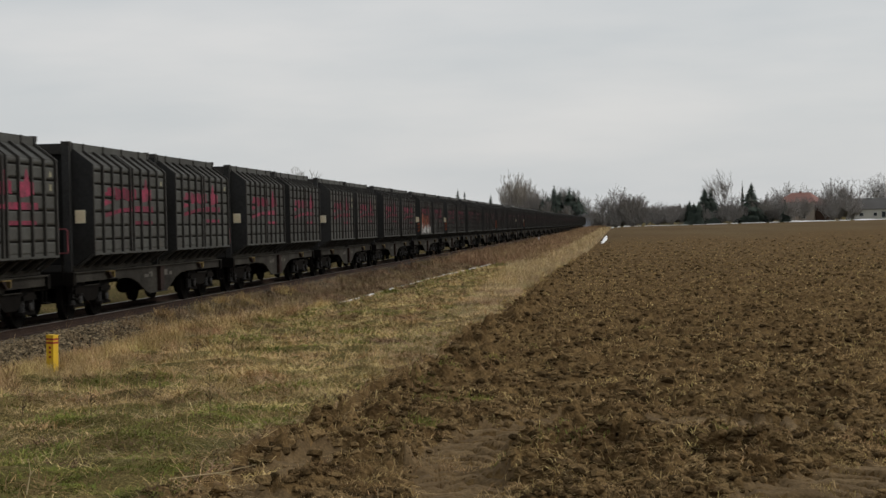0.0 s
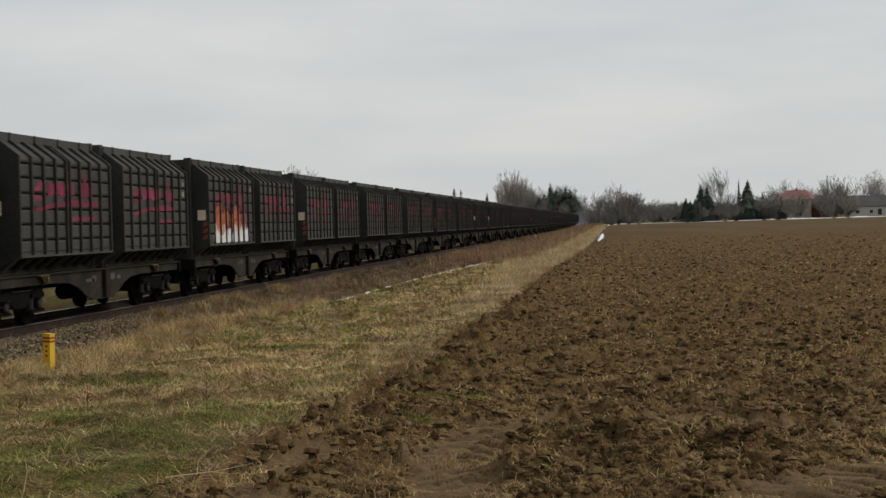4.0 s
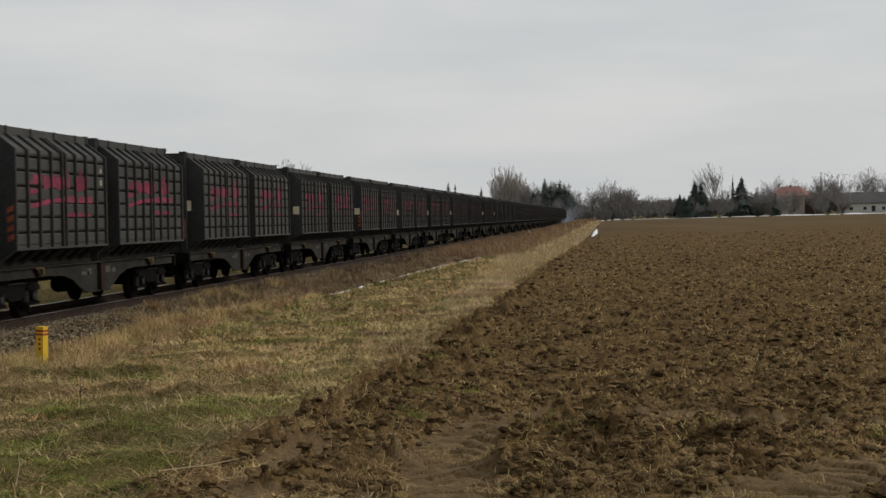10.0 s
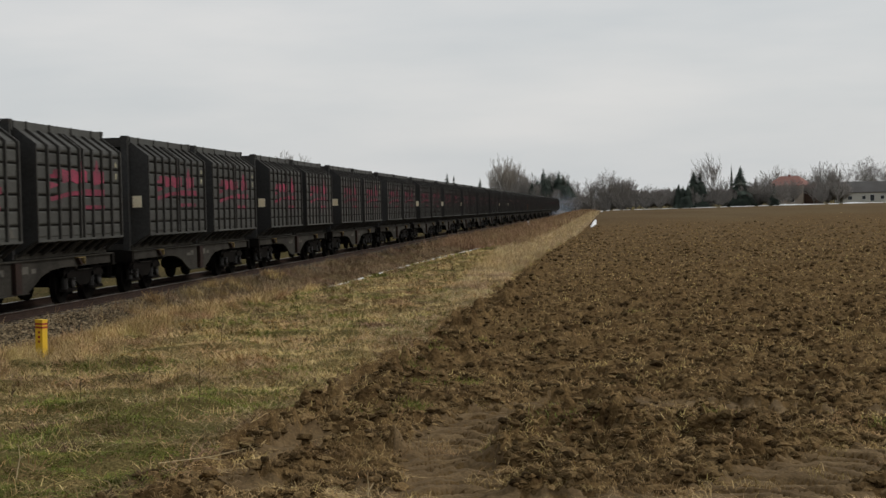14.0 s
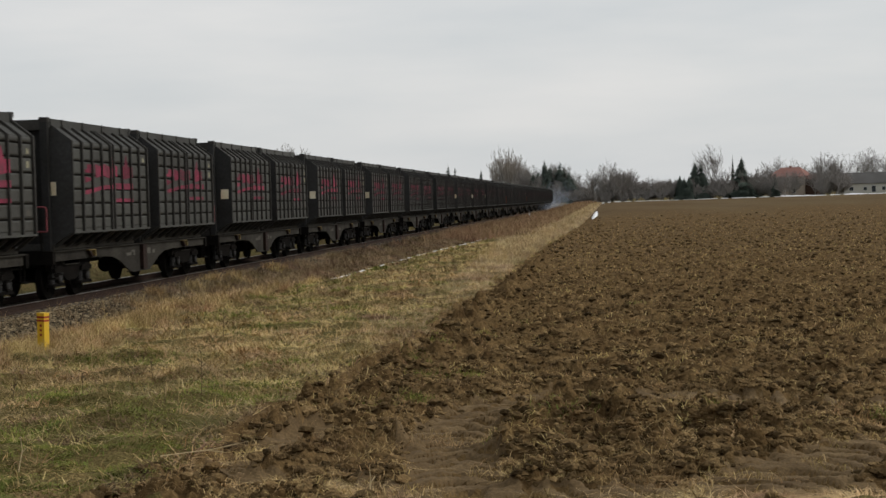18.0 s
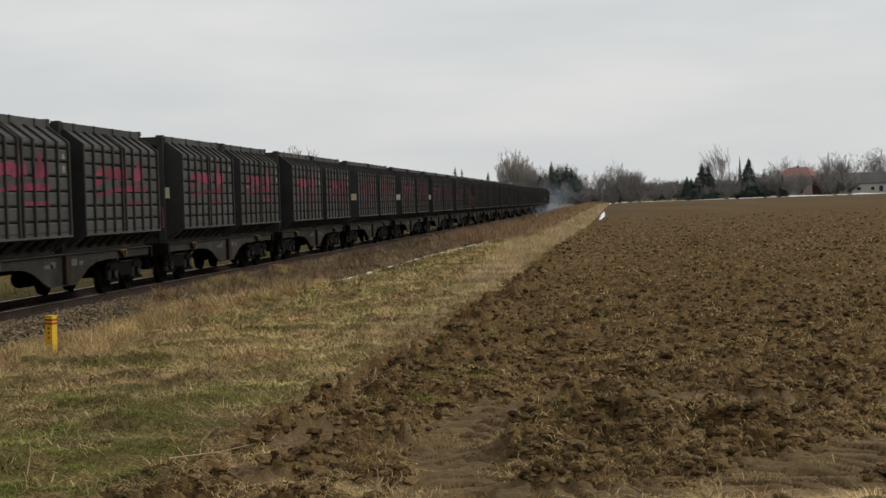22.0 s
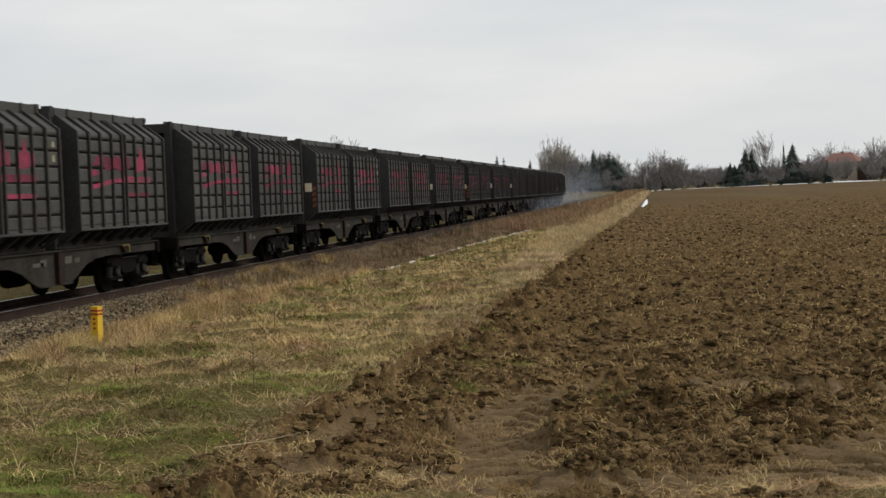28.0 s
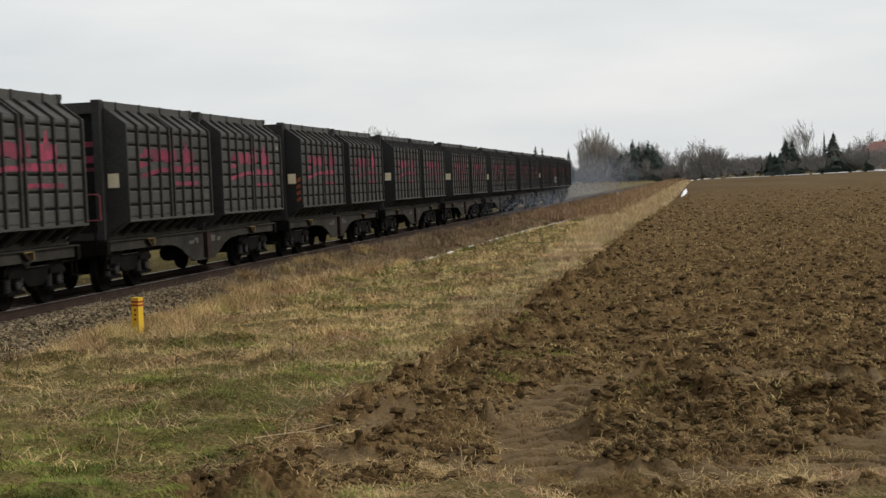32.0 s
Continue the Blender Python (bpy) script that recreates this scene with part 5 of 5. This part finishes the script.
    # clump left of the track, far beyond
    for i, (px, tall, sp, y, mat) in enumerate(((907, 22.0, 0.4, 620, M_PALETWIG), (922, 21.5, 0.4, 626, M_PALETWIG), (930, 18.5, 0.4, 618, M_PALETWIG),
                                               (943, 17.5, 0.4, 630, M_PALETWIG), (957, 16.5, 0.4, 622, M_PALETWIG), (915, 16.0, 0.5, 618, M_TWIG), (957, 14.0, 0.5, 615, M_TWIG),
                                               (968, 15.0, 0.5, 625, M_TWIG), (1003, 15.5, 0.45, 615, M_TWIG), (1014, 15.0, 0.45, 620, M_TWIG),
                                               (1025, 12.0, 0.5, 612, M_TWIG), (995, 14.5, 0.6, 622, M_TWIG), (1010, 13.5, 0.6, 618, M_TWIG), (1020, 12.5, 0.6, 625, M_TWIG), (983, 13.5, 0.6, 628, M_TWIG), (1031, 10.5, 0.6, 620, M_TWIG), (950, 12.5, 0.6, 616, M_TWIG), (900, 10.0, 0.6, 610, M_TWIG), (930, 10.0, 0.6, 610, M_TWIG), (978, 11.0, 0.6, 608, M_TWIG),
                                               (531, 14.6, 0.5, 330, M_TWIG), (1050, 8.0, 0.5, 640, M_TWIG), (1060, 7.0, 0.5, 650, M_TWIG), (1040, 9.0, 0.5, 650, M_TWIG))):
        x = (px - 1100) / 2680 * y * 1.012
        bare_tree("bare_tree", x, y, -0.4, tall * 1.15, sp, 300 + i, "leafless tall tree beyond the railway", mat, lift=0.12, thick=2.2, rise=0.3 if mat is M_PALETWIG else 0.15)
    for i, (px, tall, wide, y) in enumerate(((986, 17.0, 3.5, 612), (990, 14.0, 3.0, 606), (975, 13.0, 4.0, 618), (996, 14.5, 4.6, 616), (1005, 15.0, 5.2, 626), (1013, 16.2, 5.4, 612), (1020, 14.8, 5.0, 620), (1028, 12.4, 4.4, 610), (1034, 9.8, 3.6, 614), (966, 12.0, 3.6, 612), (817, 15.2, 2.4, 560), (829, 14.4, 2.2, 566), (875, 13.2, 2.4, 560), (1018, 13.0, 3.0, 618))):
        x = (px - 1100) / 2680 * y * 1.012
        spruce("spruce", x, y, -0.4, tall * 1.1, wide * 1.15, 400 + i, "dark spruce beyond the railway")


build_far()


def build_house(name, x, y, wide, deep, eaves, ridge, wall_mat, roof_mat, label, windows, chimney=False, turn=0.0, hip=0.0, wing=0.0):
    z = gz(x, y)
    house = empty(name, pose(x, y, z, 0, 0, turn), label, "house")
    w, d = wide / 2, deep / 2
    wall = part("wall", Geo().prism([(-d, -0.5), (d, -0.5), (d, eaves), (0, ridge - 0.25 if not hip else eaves + 0.1), (-d, eaves)], -w, w, "x"), wall_mat, house)
    o = 0.35
    g = Geo()
    k = hip
    g.v = [(-w - o, -d - o, eaves - 0.15), (w + o, -d - o, eaves - 0.15), (w + o, d + o, eaves - 0.15), (-w - o, d + o, eaves - 0.15), (-w - o + k, 0, ridge), (w + o - k, 0, ridge),
           (-w - o, -d - o, eaves - 0.3), (w + o, -d - o, eaves - 0.3), (w + o, d + o, eaves - 0.3), (-w - o, d + o, eaves - 0.3)]
    g.f = [(0, 1, 5, 4), (2, 3, 4, 5), (1, 2, 5), (3, 0, 4), (0, 6, 7, 1), (1, 7, 8, 2), (2, 8, 9, 3), (3, 9, 6, 0), (6, 9, 8, 7)]
    roof = part("roof", g, roof_mat, house)
    if wing:
        part("wing_wall", Geo().box(w, w + wing, -d + 1.0, d - 1.5, -0.5, eaves - 1.2), M_RUST, house, "red-brown wing wall")
        part("wing_roof", Geo().prism([(-d + 0.6, eaves - 1.2), (d - 1.1, eaves - 1.2), (0, eaves + 0.6)], w - 0.2, w + wing + 0.3, "x"), roof_mat, house)
    if chimney:
        part("chimney", Geo().box(-0.35, 0.35, -0.3, 0.3, ridge - 0.6, ridge + 0.45), M_ROOF, roof, "brick chimney")
    for wx, wz, ww, wh in windows:
        win = part("window", Geo().box(wx - ww / 2 - 0.08, wx + ww / 2 + 0.08, -d - 0.05, -d + 0.02, wz - 0.08, wz + wh + 0.08), M_WHITE, house, "white window frame")
        part("pane", Geo().box(wx - ww / 2, wx + ww / 2, -d - 0.06, -d - 0.052, wz, wz + wh), M_GLASS, win)
    return house


def build_houses():
    x = far_x(1400) * 480 / FAR
    build_house("red_roofed_house", x, 480, 11.5, 9.5, 6.2, 9.0, M_PLASTER, M_ROOF, "beige two-storey house with a red hipped roof among bare trees",
                [(-2.0, 1.0, 1.2, 1.4), (2.4, 1.0, 1.2, 1.4), (-2.0, 3.8, 1.2, 1.4), (2.4, 3.8, 1.2, 1.4)], True, -25, 3.2, 3.5)
    x = far_x(1543) * 475 / FAR
    build_house("long_farm_building", x, 475, 24, 8, 3.4, 6.6, M_LIME, M_GREYROOF, "long limewashed farm building with a grey roof",
                [(-8.6, 1.1, 1.2, 1.0), (-4.5, 1.1, 1.0, 1.0), (-2.0, 0.6, 1.2, 1.8), (1.0, 1.1, 1.0, 1.0), (5.0, 1.1, 1.0, 1.0)])
    x = far_x(1236) * 470 / FAR
    build_house("garden_shed", x, 470, 4.5, 4, 2.6, 3.8, M_PLASTER, M_GREYROOF, "small plastered shed among spruces", [(0.5, 0.9, 0.7, 0.8)])


build_houses()


# ---------------------------------------------------------------- snow left over
def snow_patch(name, outline, label, tall=0.12, lift=0.17):
    """A thin drift over a stretch of ground; outline: (x, y, half width) along its line."""
    v, f = [], []
    for i, (x, y, w) in enumerate(outline):
        z = float(flat_height(x, y))
        for s, dz in ((-1, -0.04), (-0.5, 0.6 * tall), (0.4, tall), (1, -0.04)):
            v.append((x + s * w, y + s * 0.1 * w, z + lift + dz * min(1.0, 3 * w)))
    for i in range(len(outline) - 1):
        for j in range(3):
            f.append((i * 4 + j, i * 4 + j + 1, i * 4 + j + 5, i * 4 + j + 4))
    me = array_mesh(name, v, f, [M_SNOW], smooth=True)
    tagged(new(name, me), label, "snow")


def build_snow():
    r = random.Random(9)
    for lo, hi in ((49, 52.5), (54, 55.2), (56.5, 57.5), (58.3, 60.2), (61, 65.5), (66.3, 68), (69.2, 71.4), (72, 73.5), (74.4, 76.3), (77, 83), (84.5, 91), (92, 94.5), (95, 100), (101.5, 106)):
        snow_patch("snow_strip", [(float(ditch_x(y)) + 0.06 + 0.06 * r.uniform(-1, 1), y, 0.03 + 0.09 * r.random() ** 2) for y in np.linspace(lo, hi, 9)], "thin strip of old snow in the ditch", 0.07, 0.1)
    snow_patch("snow_patch", [(-1.85 - 0.004 * (y - 150) + 0.22 * (float(soft_noise(y, 0.0, 7.0, 62)) - 0.5), y, w) for y, w in ((158, 0.03), (162, 0.12), (168, 0.1), (174, 0.24), (181, 0.2), (188, 0.3), (196, 0.22), (204, 0.3), (214, 0.14), (222, 0.18), (234, 0.05))], "white snow patch at the field's corner")
    snow_patch("snow_patch", [(-10.2, y, w) for y, w in ((425, 0.3), (436, 0.8), (448, 0.9), (460, 0.3))], "small snow patch beside the track")
    stake = empty("white_marker_stake", pose(-10.2, 190, float(height(-10.2, 190))), "short white marker stake beside the track", "marker post")
    part("stake", Geo().box(-0.09, 0.09, -0.05, 0.05, -0.1, 0.62), M_WHITE, stake)
    part("stake_cap", Geo().prism([(-0.09, 0.62), (0.09, 0.62), (0, 0.7)], -0.05, 0.05), M_WHITE, stake)
    v, f, xs = [], [], np.arange(-6, 110, 1.0)
    for x in xs:
        z = float(flat_height(x, 449.0))
        w = 0.04 + 0.2 * float(soft_noise(x, 0.0, 7.0, 61)) ** 2 * (0.3 + r.random())
        v += [(x, 446.5, z + 0.02), (x, 449.0, z + 0.05 + w), (x, 453.0, z + 0.08 + 1.4 * w)]
    for i in range(len(xs) - 1):
        if r.random() < 0.86:
            f += [(i * 3 + j, i * 3 + 3 + j, i * 3 + 4 + j, i * 3 + 1 + j) for j in (0, 1)]
    tagged(new("snow_bank", array_mesh("snow_bank", v, f, [M_SNOW], smooth=True)), "low bank of old snow along the far trees", "snow")


build_snow()


# ---------------------------------------------------------------- haze behind the train
def build_haze():
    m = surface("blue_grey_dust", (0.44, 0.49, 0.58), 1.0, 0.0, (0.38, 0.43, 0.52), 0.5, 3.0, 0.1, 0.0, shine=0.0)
    haze = empty("dust_haze", pose(TRACK_X, TAIL, 0), "thin bluish haze trailing the last wagons", "haze")
    r = np.random.default_rng(21)
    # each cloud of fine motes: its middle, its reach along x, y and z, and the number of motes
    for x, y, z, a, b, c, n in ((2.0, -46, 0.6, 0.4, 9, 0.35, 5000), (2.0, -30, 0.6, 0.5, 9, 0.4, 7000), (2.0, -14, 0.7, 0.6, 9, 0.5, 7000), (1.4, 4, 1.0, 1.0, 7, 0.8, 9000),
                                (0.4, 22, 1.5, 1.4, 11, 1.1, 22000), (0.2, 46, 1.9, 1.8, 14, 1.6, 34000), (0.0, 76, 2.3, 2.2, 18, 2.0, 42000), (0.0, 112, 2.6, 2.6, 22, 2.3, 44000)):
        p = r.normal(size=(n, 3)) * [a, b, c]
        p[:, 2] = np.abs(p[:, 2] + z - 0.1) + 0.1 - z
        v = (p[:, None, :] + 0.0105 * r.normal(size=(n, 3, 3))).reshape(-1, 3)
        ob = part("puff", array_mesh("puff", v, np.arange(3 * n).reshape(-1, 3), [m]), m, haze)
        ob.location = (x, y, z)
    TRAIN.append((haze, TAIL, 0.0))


TAIL = LABEL_0 + PITCH * (FIRST + COUNT - 1) + 12.6
build_haze()


# ---------------------------------------------------------------- motion
def motions():
    times = [float(t) for t in range(33)]
    for ob, y, z in TRAIN:
        walk(ob, [(t, pose(TRACK_X, y - travel(t), z)) for t in times])
    # wheels roll without slip; alike wheelsets share one set of keys
    masters = {}
    for ob, y, z in TRAIN:
        for w in ob.children_recursive:
            if not w.name.startswith("wheelset"):
                continue
            key = round(w.location.y, 3)
            if key not in masters:
                masters[key] = w
                rows = []
                for k in range(0, 961):
                    q = travel(k / FPS) / 0.475
                    rows.append((k / FPS, Matrix.Translation(w.location) @ Matrix.Rotation(q, 4, "X")))
                walk(w, rows)
            else:
                w.rotation_mode = "QUATERNION"
                keys = w.animation_data_create()
                keys.action = masters[key].animation_data.action
                keys.action_slot = masters[key].animation_data.action_slot


motions()
